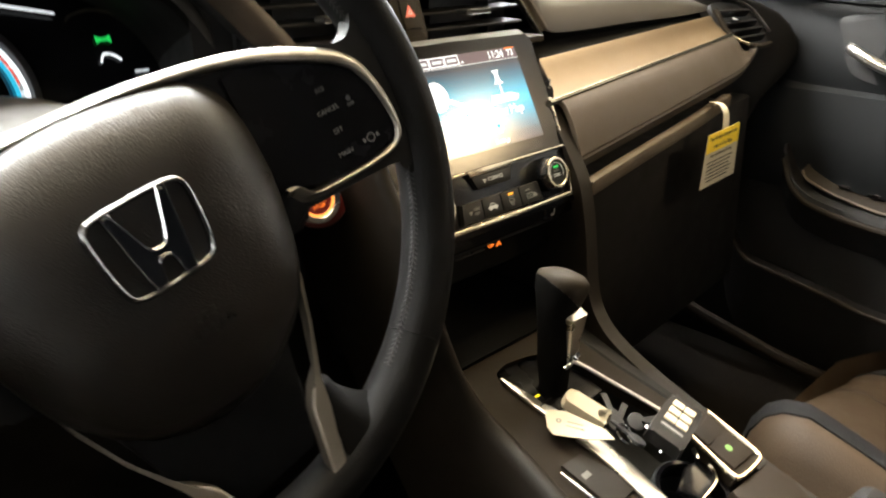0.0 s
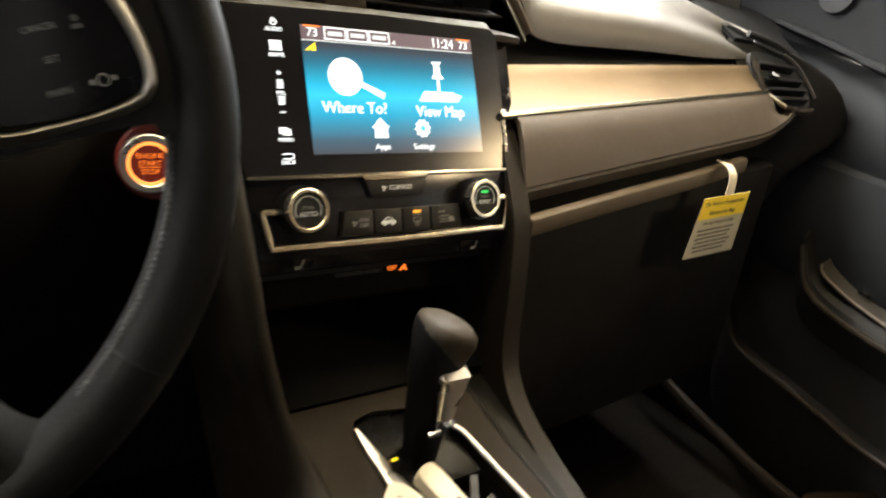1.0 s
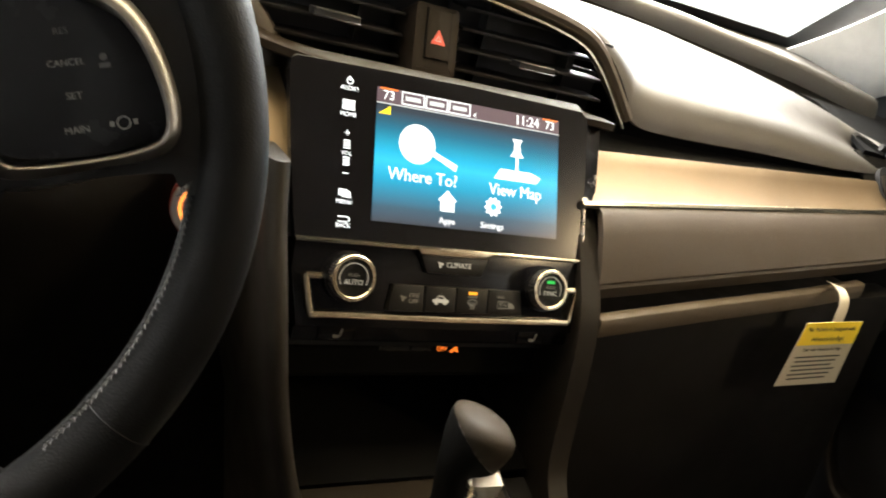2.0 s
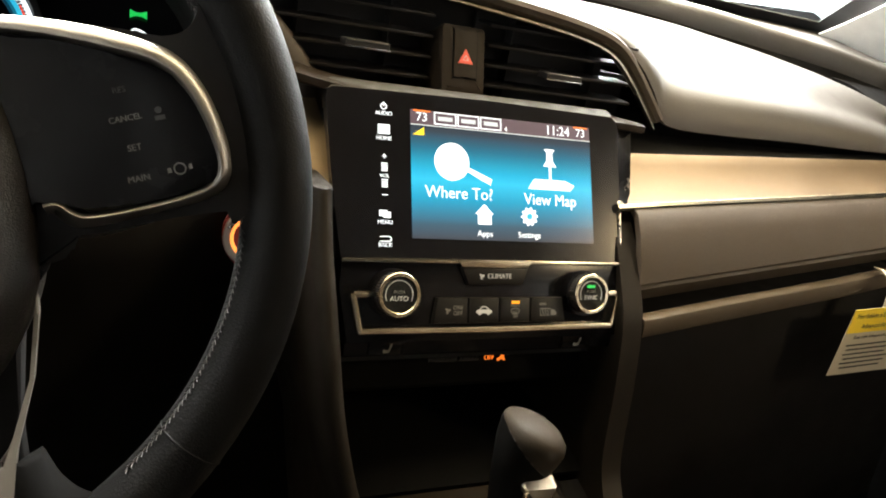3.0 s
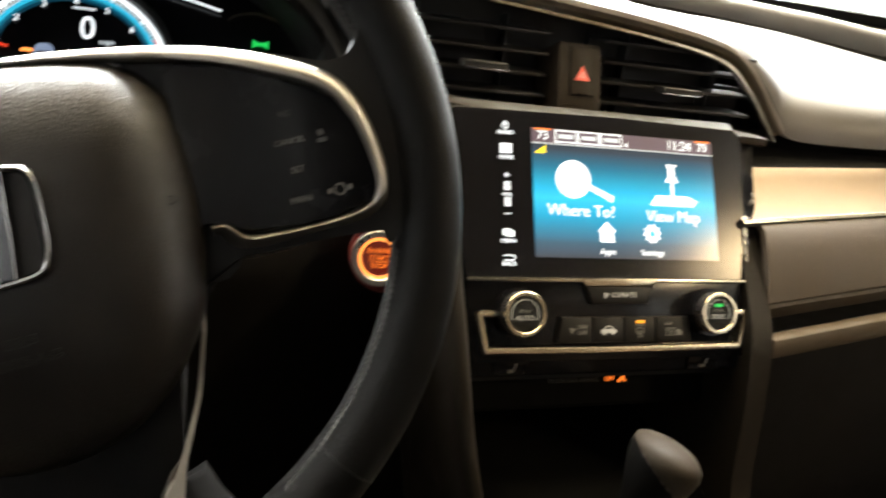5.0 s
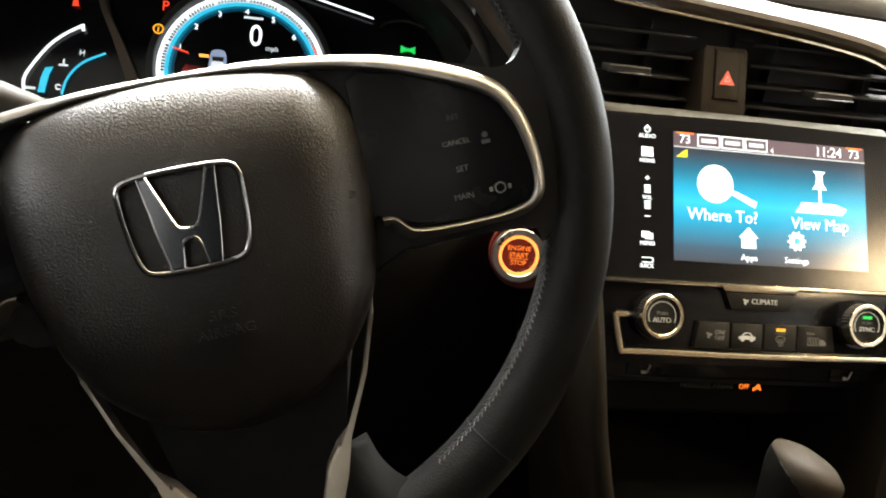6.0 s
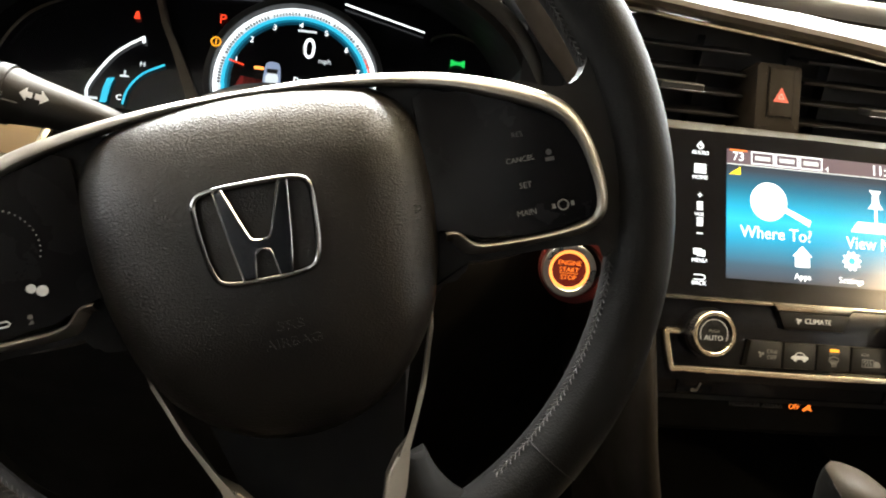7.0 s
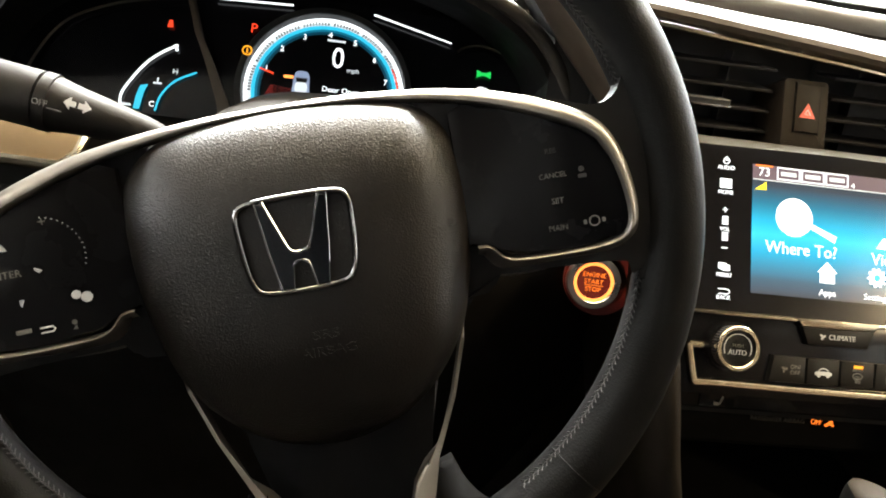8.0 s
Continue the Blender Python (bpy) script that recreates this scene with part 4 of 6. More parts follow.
# seat heater keys and the airbag lamp row
part("lower_face", thick(loft([[(x, y, z) for y, z in ((-0.020, 0.748), (-0.0228, 0.7450), (-0.0236, 0.7325), (-0.0215, 0.7305), (0.0, 0.7300), (0.02, 0.730))] for x in np.linspace(-0.112, 0.110, 6)]), 0.002), PIANO, clim, "black lower panel")
part("lamp_panel", thick(loft([[(x, y, z) for y, z in ((0.0135, 0.729), (0.0035, 0.690), (0.006, 0.686))] for x in np.linspace(-0.107, 0.107, 4)]), 0.003), DEAD_BLACK, clim, "black airbag lamp panel")
F_LOW = plane_frame((0, -0.0234, 0.7378), 3)
for x in (-0.082, 0.074):
    part("seat_heat_button", moved(block(-0.013, 0.013, -0.0050, 0.0060, -0.003, 0.0012, 0.0008), at(F_LOW, x, 0)), PIANO, clim)
    part("seat_icon", moved(join(slab([(-0.0028, -0.003), (0.001, -0.003), (0.0015, -0.0012), (-0.0028, -0.0005)], 0.0017, 0.0020), slab([(0.0008, -0.0025), (0.0020, -0.0022), (0.0036, 0.0035), (0.0024, 0.0038)], 0.0017, 0.0020)), at(F_LOW, x, 0)), LEGEND_DIM, clim)
F_AIR = plane_frame((0.0, 0.0078, 0.7088), 14)
part("airbag_writing", text("PASSENGER AIRBAG", 0.0046, at(F_AIR, -0.0120, -0.0005, 0.0006), squash=1.05), LEGEND_FAINT, clim, "dim airbag status writing")
part("airbag_lamp", text("OFF", 0.0056, at(F_AIR, 0.0188, 0.0, 0.0010), squash=0.9), G_ORANGE, clim, "lit orange airbag lamp")
part("airbag_icon", moved(join(ring(0.0012, 0.0017, 0.0004, 0.0008, 16, 0.0050, 0.0036), slab([(-0.0018, -0.0020), (-0.0004, -0.0034), (0.0050, 0.0008), (0.0038, 0.0024)], 0.0004, 0.0008), slab([(0.0012, -0.0010), (0.0056, -0.0030), (0.0060, -0.0018), (0.0030, 0.0008)], 0.0004, 0.0008), slab([(0.0010, 0.0030), (0.0018, 0.0034), (0.0030, 0.0016), (0.0024, 0.0010)][::-1], 0.0004, 0.0008)), at(F_AIR, 0.0278, 0.0)), G_ORANGE, clim)

# ---- centre console ----
con = thing("center_console", (0, -0.1, 0.30), "dark plastic centre console with chrome rails", "console")
fin = flat(smooth_line([(0.022, 0.838), (0.001, 0.815), (-0.019, 0.785), (-0.034, 0.755), (-0.044, 0.705), (-0.051, 0.650), (-0.062, 0.622), (-0.085, 0.600), (-0.13, 0.578), (-0.19, 0.556), (-0.245, 0.534), (-0.36, 0.500)], 5))
back = [(-0.36, 0.34), (0.17, 0.34), (0.17, 0.60), (0.12, 0.80), (0.05, 0.842)]


def yz(bm):
    """From a plate drawn in y and z to the world, thick along x."""
    return moved(bm, Matrix(((0, 0, 1, 0), (1, 0, 0, 0), (0, 1, 0, 0), (0, 0, 0, 1))))


bm = slab(fin + back, 0.107, 0.1255)
edges = [e for e in bm.edges if abs(e.verts[0].co.z - e.verts[1].co.z) < 1e-6 and min(v.co.x for v in e.verts) < 0.15 and len(e.link_faces) == 2 and min(v.co.y for v in e.verts) > 0.49]
bmesh.ops.bevel(bm, geom=edges, offset=0.006, segments=4, affect="EDGES", profile=0.5)
part("fin", yz(bm), FIN, con, "dark console side fin with a rounded edge", sharp=50)
left_edge = smooth_line([(-0.1290, -0.016, 0.846), (-0.1285, -0.030, 0.815), (-0.1260, -0.048, 0.780), (-0.1230, -0.061, 0.748), (-0.1175, -0.070, 0.710), (-0.1060, -0.079, 0.662), (-0.0960, -0.086, 0.632), (-0.0870, -0.096, 0.611), (-0.0840, -0.115, 0.599), (-0.0870, -0.150, 0.5875), (-0.0920, -0.200, 0.572), (-0.098, -0.36, 0.520)], 5)
rows = []
for i, p in enumerate(left_edge):
    k = min(1.0, max(0.0, (0.655 - p.z) / 0.05))
    rows.append([p + Vector(a).lerp(Vector(b), k) for a, b in (((-0.006, 0.16, -0.02), (0.010, 0.030, -0.012)), ((0.0, 0.012, 0.0), (0.004, 0.004, -0.004)), ((-0.0015, 0.003, 0), (0.0, 0.0, 0.0)), ((-0.006, 0.0, 0), (-0.006, 0.0, 0.0015)), ((-0.011, 0.002, 0), (-0.012, 0.0, -0.002)), ((-0.0150, 0.009, 0), (-0.017, 0.0, -0.010)), ((-0.018, 0.05, -0.01), (-0.022, 0.0, -0.06)), ((-0.020, 0.16, -0.02), (-0.024, 0.0, -0.24)))])
part("fin", thick(loft(rows), 0.002), FIN, con, "dark console side fin sweeping down to the deck", sharp=60)
part("fin_cap", slab([(p.x, p.y) for p in rows[0]][::-1], 0.838, 0.8465, 0.0015), FIN, con)
Q = F_CONSOLE
# tray deck with the shift gate opening
deck = [(-0.098, 0.055), (-0.088, 0.012), (-0.0835, -0.02), (-0.0870, -0.062), (-0.0950, -0.13), (-0.0950, -0.30), (-0.044, -0.30), (-0.030, -0.06), (-0.0365, -0.02), (-0.0410, 0.008), (-0.0425, 0.022), (-0.0412, 0.0300), (-0.0375, 0.0355), (-0.0310, 0.0380), (-0.018, 0.0385), (0.008, 0.0365), (0.022, 0.0320), (0.033, 0.0220), (0.0405, 0.010), (0.0465, -0.004), (0.056, -0.045), (0.066, -0.080), (0.0665, -0.112), (0.0870, -0.112), (0.0835, -0.067), (0.0780, -0.026), (0.0750, 0.036), (0.0750, 0.055)]
part("deck", moved(slab(deck[::-1], -0.012, 0.0, 0.002), Q), PANEL_TAN, con, "dark console deck around the shifter")
# added dark valley standing in for the shaded inner wall of the fin
part("fin_shade", moved(thick(loft([[(x0, y, 0.0), (x0 + 0.003, y, -0.004), (x0 + 0.012, y, -0.012), (0.107, y, -0.012)] for y, x0 in ((0.055, 0.0748), (0.036, 0.0748), (-0.026, 0.0778), (-0.067, 0.0833), (-0.112, 0.0868))]), 0.003), Q), VINYL_SHADED, con, "added dark valley in place of the shaded fin wall")
# cubby floor blackened for the shade of the cave
part("deck_rise", thick(loft([[(x, y, z) for y, z in ((-0.030, 0.6185), (-0.020, 0.623), (0.02, 0.628), (0.10, 0.632))] for x in np.linspace(-0.107, 0.107, 5)]), 0.004), DEAD_BLACK, con, "floor of the phone cubby, its shade put into the black")
part("cubby_back", block(-0.107, 0.107, 0.10, 0.11, 0.60, 0.76), MATT_BLACK, con)
part("cubby_roof", block(-0.107, 0.107, 0.0, 0.11, 0.715, 0.725), MATT_BLACK, con)
part("well", moved(block(-0.060, 0.080, -0.30, 0.05, -0.075, -0.055), Q), MATT_BLACK, con, "black floor of the cup holder well")
part("well_wall", moved(join(block(-0.056, -0.050, -0.30, 0.045, -0.06, -0.004), block(0.068, 0.074, -0.12, 0.02, -0.06, -0.004), block(-0.05, 0.07, 0.043, 0.048, -0.06, -0.012)), Q), MATT_BLACK, con)
part("gate_panel", moved(slab([(-0.043, 0.026), (-0.030, 0.040), (0.012, 0.038), (0.040, 0.008), (0.044, -0.008), (0.046, -0.035), (-0.034, -0.035), (-0.036, -0.01)][::-1], -0.016, -0.006, 0.001), Q), POD_BLACK, con, "black shift gate panel", sharp=20)
part("rail", moved(tube(smooth_line([(0.0400, 0.006), (0.0465, -0.004), (0.055, -0.041), (0.0635, -0.079), (0.066, -0.105)], 5), 0.0022, 0.0022, 8), at(Q, 0, 0, 0.001)), SATIN, con, "bright chrome rail")
part("rail", moved(tube(smooth_line([(-0.0405, 0.0250), (-0.0375, 0.002), (-0.0315, -0.030), (-0.0260, -0.070), (-0.0245, -0.100), (-0.0275, -0.140), (-0.033, -0.20)], 5), lambda t: 0.0010 + 0.0080 * min(1, t * 2.2), 0.0024, 12, square=True), at(Q, 0, 0, 0.0025)), SATIN, con, "wide pale silver rail")
part("gate_lamp", moved(block(-0.0205, -0.0150, -0.0052, -0.0030, -0.006, -0.0055), Q), G_YELLOW, con, "lit yellow gear lamp")
part("gate_lamp", moved(block(-0.0265, -0.0230, -0.0065, -0.0048, -0.006, -0.0055), Q), G_DARKRED, con, "dim red gear lamp")
# electric parking brake panel
eb = [(0.060, -0.120), (0.053, -0.172), (0.097, -0.176), (0.103, -0.112)]
ebp = part("brake_panel", moved(slab(eb, -0.01, 0.002, 0.002), Q), PANEL_TAN, con, "parking brake key panel framed in satin chrome")
part("frame", moved(tube(relaxed(smooth_line([(0.0605, -0.122, 0), (0.0565, -0.145, 0), (0.0530, -0.1690, 0), (0.0570, -0.1745, 0), (0.075, -0.1755, 0), (0.0935, -0.1750, 0), (0.0985, -0.1690, 0), (0.1005, -0.145, 0), (0.1030, -0.115, 0)], 4), 4), 0.0022, 0.003, 8), at(Q, 0, 0, 0.002)), CHAMPAGNE, ebp, "champagne frame")
cup = part("cup_plate", moved(slab([(0.0324, -0.1360), (0.0520, -0.1385), (0.0540, -0.1520), (0.0435, -0.1615), (0.015, -0.1640), (0.0060, -0.1456)][::-1], -0.012, -0.006, 0.002), Q), PIANO, con, "glossy black cup holder plate")
part("edge", moved(tube(smooth_line([(0.0540, -0.1480, 0), (0.0535, -0.1545, 0), (0.0435, -0.1615, 0), (0.0292, -0.1635, 0), (0.012, -0.1645, 0)], 5), 0.0016, 0.0020, 8), at(Q, 0, 0, -0.006)), CHAMPAGNE, cup, "bright edge of the cup holder plate")
part("edge", moved(tube(smooth_line([(0.0560, -0.1300, 0), (0.0525, -0.1350, 0), (0.0480, -0.1385, 0)], 4), 0.0020, 0.0030, 8), at(Q, 0, 0, -0.004)), CHROME, cup)
for k, y0, y1 in ((0, -0.1375, -0.121), (1, -0.166, -0.1395)):
    part("key", moved(slab([(0.0635 - 0.003 * k, y0), (0.0955 - 0.002 * k, y0 - 0.002), (0.098 - 0.002 * k, y1 + 0.003), (0.0655 - 0.003 * k, y1)], 0.002, 0.004, 0.001), Q), PANEL_TAN, ebp)
part("key_lamp", moved(disc(0.0035, 0.004, 0.0043, 16, cx=0.078, cy=-0.151), Q), material("dim_green_legend", (0.10, 0.22, 0.05), 0.5, glow=(0.3, 0.6, 0.1), glow_strength=0.15), ebp, "dim green lamp")
part("end_cap", moved(slab([(0.040, -0.176), (0.098, -0.180), (0.104, -0.20), (0.090, -0.25), (0.030, -0.25), (0.034, -0.19)][::-1], -0.03, 0.001, 0.006), Q), PANEL_TAN, con)
part("armrest", moved(block(-0.10, 0.10, -0.50, -0.245, -0.05, 0.055, 0.02, 3), Q), VINYL_SHADED, con, "dark padded armrest lid")
lp = part("key_panel", moved(slab([(-0.0690, -0.073), (-0.0660, -0.125), (-0.0350, -0.125), (-0.0345, -0.1021), (-0.0450, -0.0745)][::-1], 0.0, 0.003, 0.001), Q), FIN, con, "dark key panel")
part("edge", moved(tube([(-0.0760, -0.0775), (-0.0725, -0.1095), (-0.0700, -0.14)], 0.0010, 0.0012, 8), at(Q, 0, 0, 0.003)), CHROME, lp)
part("key_icon", moved(join(*[block(-0.0630 + 0.003 * i, -0.0606 + 0.003 * i, -0.0945, -0.0890, 0.003, 0.0033) for i in range(3)]), Q), LEGEND_DIM, lp)
part("cup_ring", moved(ring(0.030, 0.034, -0.03, -0.012, 40, 0.022, -0.155), Q), PIANO, con, "glossy cup holder ring")
part("cup_wall", moved(ring(0.0335, 0.036, -0.058, -0.014, 40, 0.022, -0.155), Q), MATT_BLACK, con)

# ---- shift lever ----
lev = thing("shift_lever", (-0.002, -0.09, 0.60), "black leather gear lever knob with a silver release button", "gear lever")


def oval(cx, cy, z, rx, ry, n=24, p=0.72, lean=0.0):
    out = []
    for k in range(n):
        a = 2 * math.pi * k / n
        c, s = math.cos(a), math.sin(a)
        x, y = rx * math.copysign(abs(c) ** p, c), ry * math.copysign(abs(s) ** p, s)
        out.append((cx + x, cy + y, z + lean * x))
    return out


knob_rows = [oval(0.0028, -0.0895, 0.622, 0.0158, 0.0145, p=0.8), oval(0.0025, -0.090, 0.650, 0.0170, 0.0150, p=0.8), oval(0.0022, -0.0905, 0.664, 0.0188, 0.0155, p=0.85), oval(0.0025, -0.0905, 0.678, 0.0212, 0.0160, p=0.92),
             oval(0.0035, -0.0915, 0.6875, 0.0228, 0.0190, p=0.95, lean=-0.06), oval(0.0038, -0.0928, 0.700, 0.0234, 0.0236, p=0.95, lean=-0.12), oval(0.003, -0.094, 0.709, 0.0220, 0.0248, p=0.97, lean=-0.18),
             oval(0.0015, -0.094, 0.7155, 0.0190, 0.0215, p=0.97, lean=-0.22), oval(0.0005, -0.094, 0.7188, 0.0120, 0.0140, p=0.97, lean=-0.20), oval(0.0005, -0.094, 0.7200, 0.0040, 0.0050, p=0.97, lean=-0.18)]
SPLIT, ACROSS = Vector((-0.0035, -0.096, 0.7010)), Vector((0.70, -0.20, 0.69)).normalized()


def knob_side(sign):
    """The knob on one side of its seam."""
    bm = loft(knob_rows, True, True)
    bmesh.ops.bisect_plane(bm, geom=list(bm.verts) + list(bm.edges) + list(bm.faces), plane_co=SPLIT, plane_no=ACROSS * sign, clear_inner=True)
    return bm


# black below the seam, brown above: unlit and lit sides put into the colour
part("knob", knob_side(-1), DEAD_BLACK, lev, "black leather knob body, darkened for its unlit side", sharp=75)
part("knob_cap", knob_side(1), KNOB, lev, "smooth brown black leather top, lightened for its lit side", sharp=75)
u = ACROSS.orthogonal().normalized()
w = ACROSS.cross(u)
bm = loft(knob_rows, True, True)
cutline = bmesh.ops.bisect_plane(bm, geom=list(bm.verts) + list(bm.edges) + list(bm.faces), plane_co=SPLIT, plane_no=ACROSS)
ring_pts = [v.co.copy() for v in cutline["geom_cut"] if isinstance(v, bmesh.types.BMVert)]
bm.free()
ring_pts.sort(key=lambda p: math.atan2((p - SPLIT).dot(u), (p - SPLIT).dot(w)))
part("seam", tube(relaxed(ring_pts, 2, True), 0.0006, 0.0006, 6, True, up=tuple(ACROSS)), MATT_BLACK, lev, "black seam round the leather top")
part("shaft", loft([oval(0.005, -0.088, 0.585, 0.0125, 0.011), oval(0.004, -0.089, 0.610, 0.0140, 0.0125), oval(0.0028, -0.0895, 0.6225, 0.0155, 0.0142, p=0.8)], True, True), DEAD_BLACK, lev, "black shaft boot")
part("release_button", loft([oval(0.0090, -0.101, 0.630, 0.0070, 0.0050, p=0.35), oval(0.0088, -0.102, 0.645, 0.0085, 0.0056, p=0.35), oval(0.0083, -0.1035, 0.662, 0.0110, 0.0068, p=0.35), oval(0.0080, -0.1045, 0.6765, 0.0130, 0.0078, p=0.35, lean=-0.05), oval(0.0090, -0.1000, 0.6812, 0.0110, 0.0050, p=0.35, lean=-0.05)], True, True), SATIN, lev, "silver release button", sharp=30)
for x, y, z, a in ((0.0085, -0.1090, 0.6345, 20), (-0.0010, -0.1075, 0.6285, -15), (0.0150, -0.1060, 0.6330, 40)):
    part("clip", moved(block(-0.0045, 0.0045, -0.0025, 0.0025, -0.0022, 0.0022, 0.0012), pose(x, y, z, 25, a, a)), CHROME, lev, "chrome base clip")

# ---- steering wheel ----
wheel = thing("steering_wheel", (-0.361, -0.12, 0.80), "black leather steering wheel with silver spokes turned a little off straight", "steering wheel")
W = F_WHEEL
RC, RZ, RR = (0.0, 0.0054), -0.0205, 0.1768


def rim_pt(a, r=RR, z=RZ):
    return (RC[0] + r * math.cos(a), RC[1] + r * math.sin(a), z)


part("rim", moved(tube([rim_pt(2 * math.pi * i / 120) for i in range(120)], 0.0158, 0.0175, 18, True), W), RIM_LEATHER, wheel, "black stitched leather rim")
for a in (-52, 232, 40, 140):
    part("rim_seam", moved(tube([rim_pt(radians(a) , RR + 0.0158 * math.cos(b), RZ + 0.0175 * math.sin(b)) for b in np.linspace(0, 2 * math.pi, 24, endpoint=False)], 0.0004, 0.0004, 6, True, up=(math.cos(radians(a + 90)), math.sin(radians(a + 90)), 0)), W), RIM_LEATHER, wheel)


def stitches(a0, a1, n):
    out = []
    for i in range(n):
        a = radians(a0 + (a1 - a0) * i / n)
        da = radians((a1 - a0) / n)
        for b0, b1, k, e in ((154, 161, 0.0, 0.55), (170, 163, 0.25, 0.55), (161, 163, 0.75, 0.5)):
            p = rim_pt(a + k * da, RR + 0.0164 * math.cos(radians(b0)), RZ + 0.0181 * math.sin(radians(b0)))
            q = rim_pt(a + (k + e) * da, RR + 0.0164 * math.cos(radians(b1)), RZ + 0.0181 * math.sin(radians(b1)))
            out.append(tube([p, q], 0.00030, 0.00030, 4, up=(0.1, 0.2, 1)))
    line = [rim_pt(radians(a0 + (a1 - a0) * i / n), RR + 0.0160 * math.cos(radians(162)), RZ + 0.0177 * math.sin(radians(162))) for i in range(n + 1)]
    out.append(tube(line, 0.00035, 0.00035, 4))
    return join(*out)


part("stitching", moved(stitches(-60, -14, 44), W), THREAD, wheel, "pale grey cross stitching")
part("stitching", moved(stitches(194, 240, 44), W), THREAD, wheel, "pale grey cross stitching")
part("stitching", moved(stitches(13, 34, 20), W), THREAD, wheel, "pale grey cross stitching")
half = [(0.0, 0.0630), (0.022, 0.0622), (0.0445, 0.0590), (0.062, 0.0535), (0.0735, 0.0450), (0.0798, 0.0310), (0.0810, 0.0060), (0.0798, -0.0115), (0.0735, -0.0380), (0.0655, -0.0585), (0.0475, -0.0815), (0.0265, -0.0960), (0.0, -0.1015)]
pad_line = flat(smooth_line(half + [(-x, y) for x, y in half[1:-1]][::-1], 4, True))
rows = []
for s, w in ((1.0, -0.055), (1.0, -0.029), (0.995, -0.0225), (0.975, -0.0170), (0.93, -0.0125), (0.86, -0.0090), (0.75, -0.0068), (0.60, -0.0052), (0.42, -0.0040), (0.22, -0.0032), (0.02, -0.0030)):
    row = []
    for x, y in pad_line:
        px, py = x * s, -0.012 + (y + 0.012) * s
        d = w - 0.46 * max(0, abs(px) - 0.056)
        if w > -0.03:
            d -= 0.0125 * max(0.0, (py - 0.010) / 0.053) ** 2.0 + 0.008 * max(0.0, (-py - 0.03) / 0.06) ** 2
        row.append((px, py, d + (0.002 if w > -0.03 else 0.0)))
    rows.append(row)
part("airbag_pad", moved(loft(rows, True, True), W), PAD_LEATHER, wheel, "pebble-grained dark airbag cover", sharp=60)
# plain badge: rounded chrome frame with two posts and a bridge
B = at(W, 0, 0, 0.0025)
frame_line = relaxed(smooth_line([(-0.0195, 0.0196), (0.0, 0.0203), (0.0195, 0.0196), (0.0240, 0.0160), (0.0247, 0.0100), (0.0236, -0.0060), (0.0216, -0.0155), (0.0172, -0.0198), (0.0, -0.0206), (-0.0172, -0.0198), (-0.0216, -0.0155), (-0.0236, -0.0060), (-0.0247, 0.0100), (-0.0240, 0.0160)], 6, True), 6, True)
badge = part("badge", moved(tube(frame_line, 0.0016, 0.0024, 14, True), at(B, 0, 0, -0.0015)), BADGE, wheel, "chrome badge frame")
part("badge_bed", moved(slab(flat(frame_line)[::-1], -0.0060, -0.0030), B), PAD_LEATHER, badge)
half_in = flat(smooth_line([(0.0120, 0.0194), (0.0098, 0.0130), (0.0076, 0.0067), (0.0056, 0.0010), (0.0040, -0.0024), (0.0022, -0.0035), (0.0, -0.0037)], 3))
arch = flat(smooth_line([(0.0, -0.0074), (0.0022, -0.0078), (0.0034, -0.0094), (0.0041, -0.0130), (0.0051, -0.0196)], 3))
right = half_in[::-1] + [(0.0154, 0.0192), (0.0142, 0.0100), (0.0129, -0.0020), (0.0114, -0.0120), (0.0101, -0.0196)] + arch[::-1]
# flat bars hold the dark reflection, bright beads stand in for chamfer glints
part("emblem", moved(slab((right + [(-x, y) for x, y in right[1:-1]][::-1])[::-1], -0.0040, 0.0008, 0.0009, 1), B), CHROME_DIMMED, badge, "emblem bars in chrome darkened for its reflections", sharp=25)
part("edge", moved(tube(relaxed([Vector((x, y, 0)) for x, y in half_in + [(-x, y) for x, y in half_in[:-1]][::-1]], 1), 0.0006, 0.0006, 8), at(B, 0, 0, 0.0006)), CHROME, badge, "bright bead for the inner edge glint")
part("edge", moved(tube([Vector((x, y, 0)) for x, y in [(-x, y) for x, y in arch[1:]][::-1] + arch], 0.0004, 0.0004, 8), at(B, 0, 0, 0.0006)), BADGE, badge)
for s in (1, -1):
    part("edge", moved(tube([(s * x, y, 0) for x, y in ((0.0154, 0.0192), (0.0142, 0.0100), (0.0129, -0.0020), (0.0114, -0.0120), (0.0101, -0.0196))], 0.0004, 0.0004, 8), at(B, 0, 0, 0.0006)), BADGE, badge)
part("emboss", join(text("SRS", 0.0060, at(W, 0.004, -0.0425, -0.0019, -1), 0.0005, squash=1.35), text("AIRBAG", 0.0060, at(W, 0.004, -0.0500, -0.0026, -1), 0.0005, squash=1.2)), PAD_LEATHER, wheel, "low embossed lettering")
part("pad_mark", moved(tube([(0.0025 * math.cos(a), 0.0016 * math.sin(a), 0) for a in np.linspace(0, 6.2, 14)], 0.0004, 0.0004, 6, True), at(W, 0.0677, -0.0037, -0.0115)), MATT_BLACK, wheel)
pod = [(0.0830, 0.0493), (0.100, 0.0435), (0.1164, 0.0364), (0.132, 0.0288), (0.1400, 0.0225), (0.1465, 0.0097), (0.1503, -0.0068), (0.1500, -0.0175), (0.1450, -0.0228), (0.130, -0.0248), (0.1147, -0.0252), (0.0960, -0.0248), (0.0905, -0.0210), (0.0865, -0.0175), (0.076, -0.0180), (0.076, 0.046)]
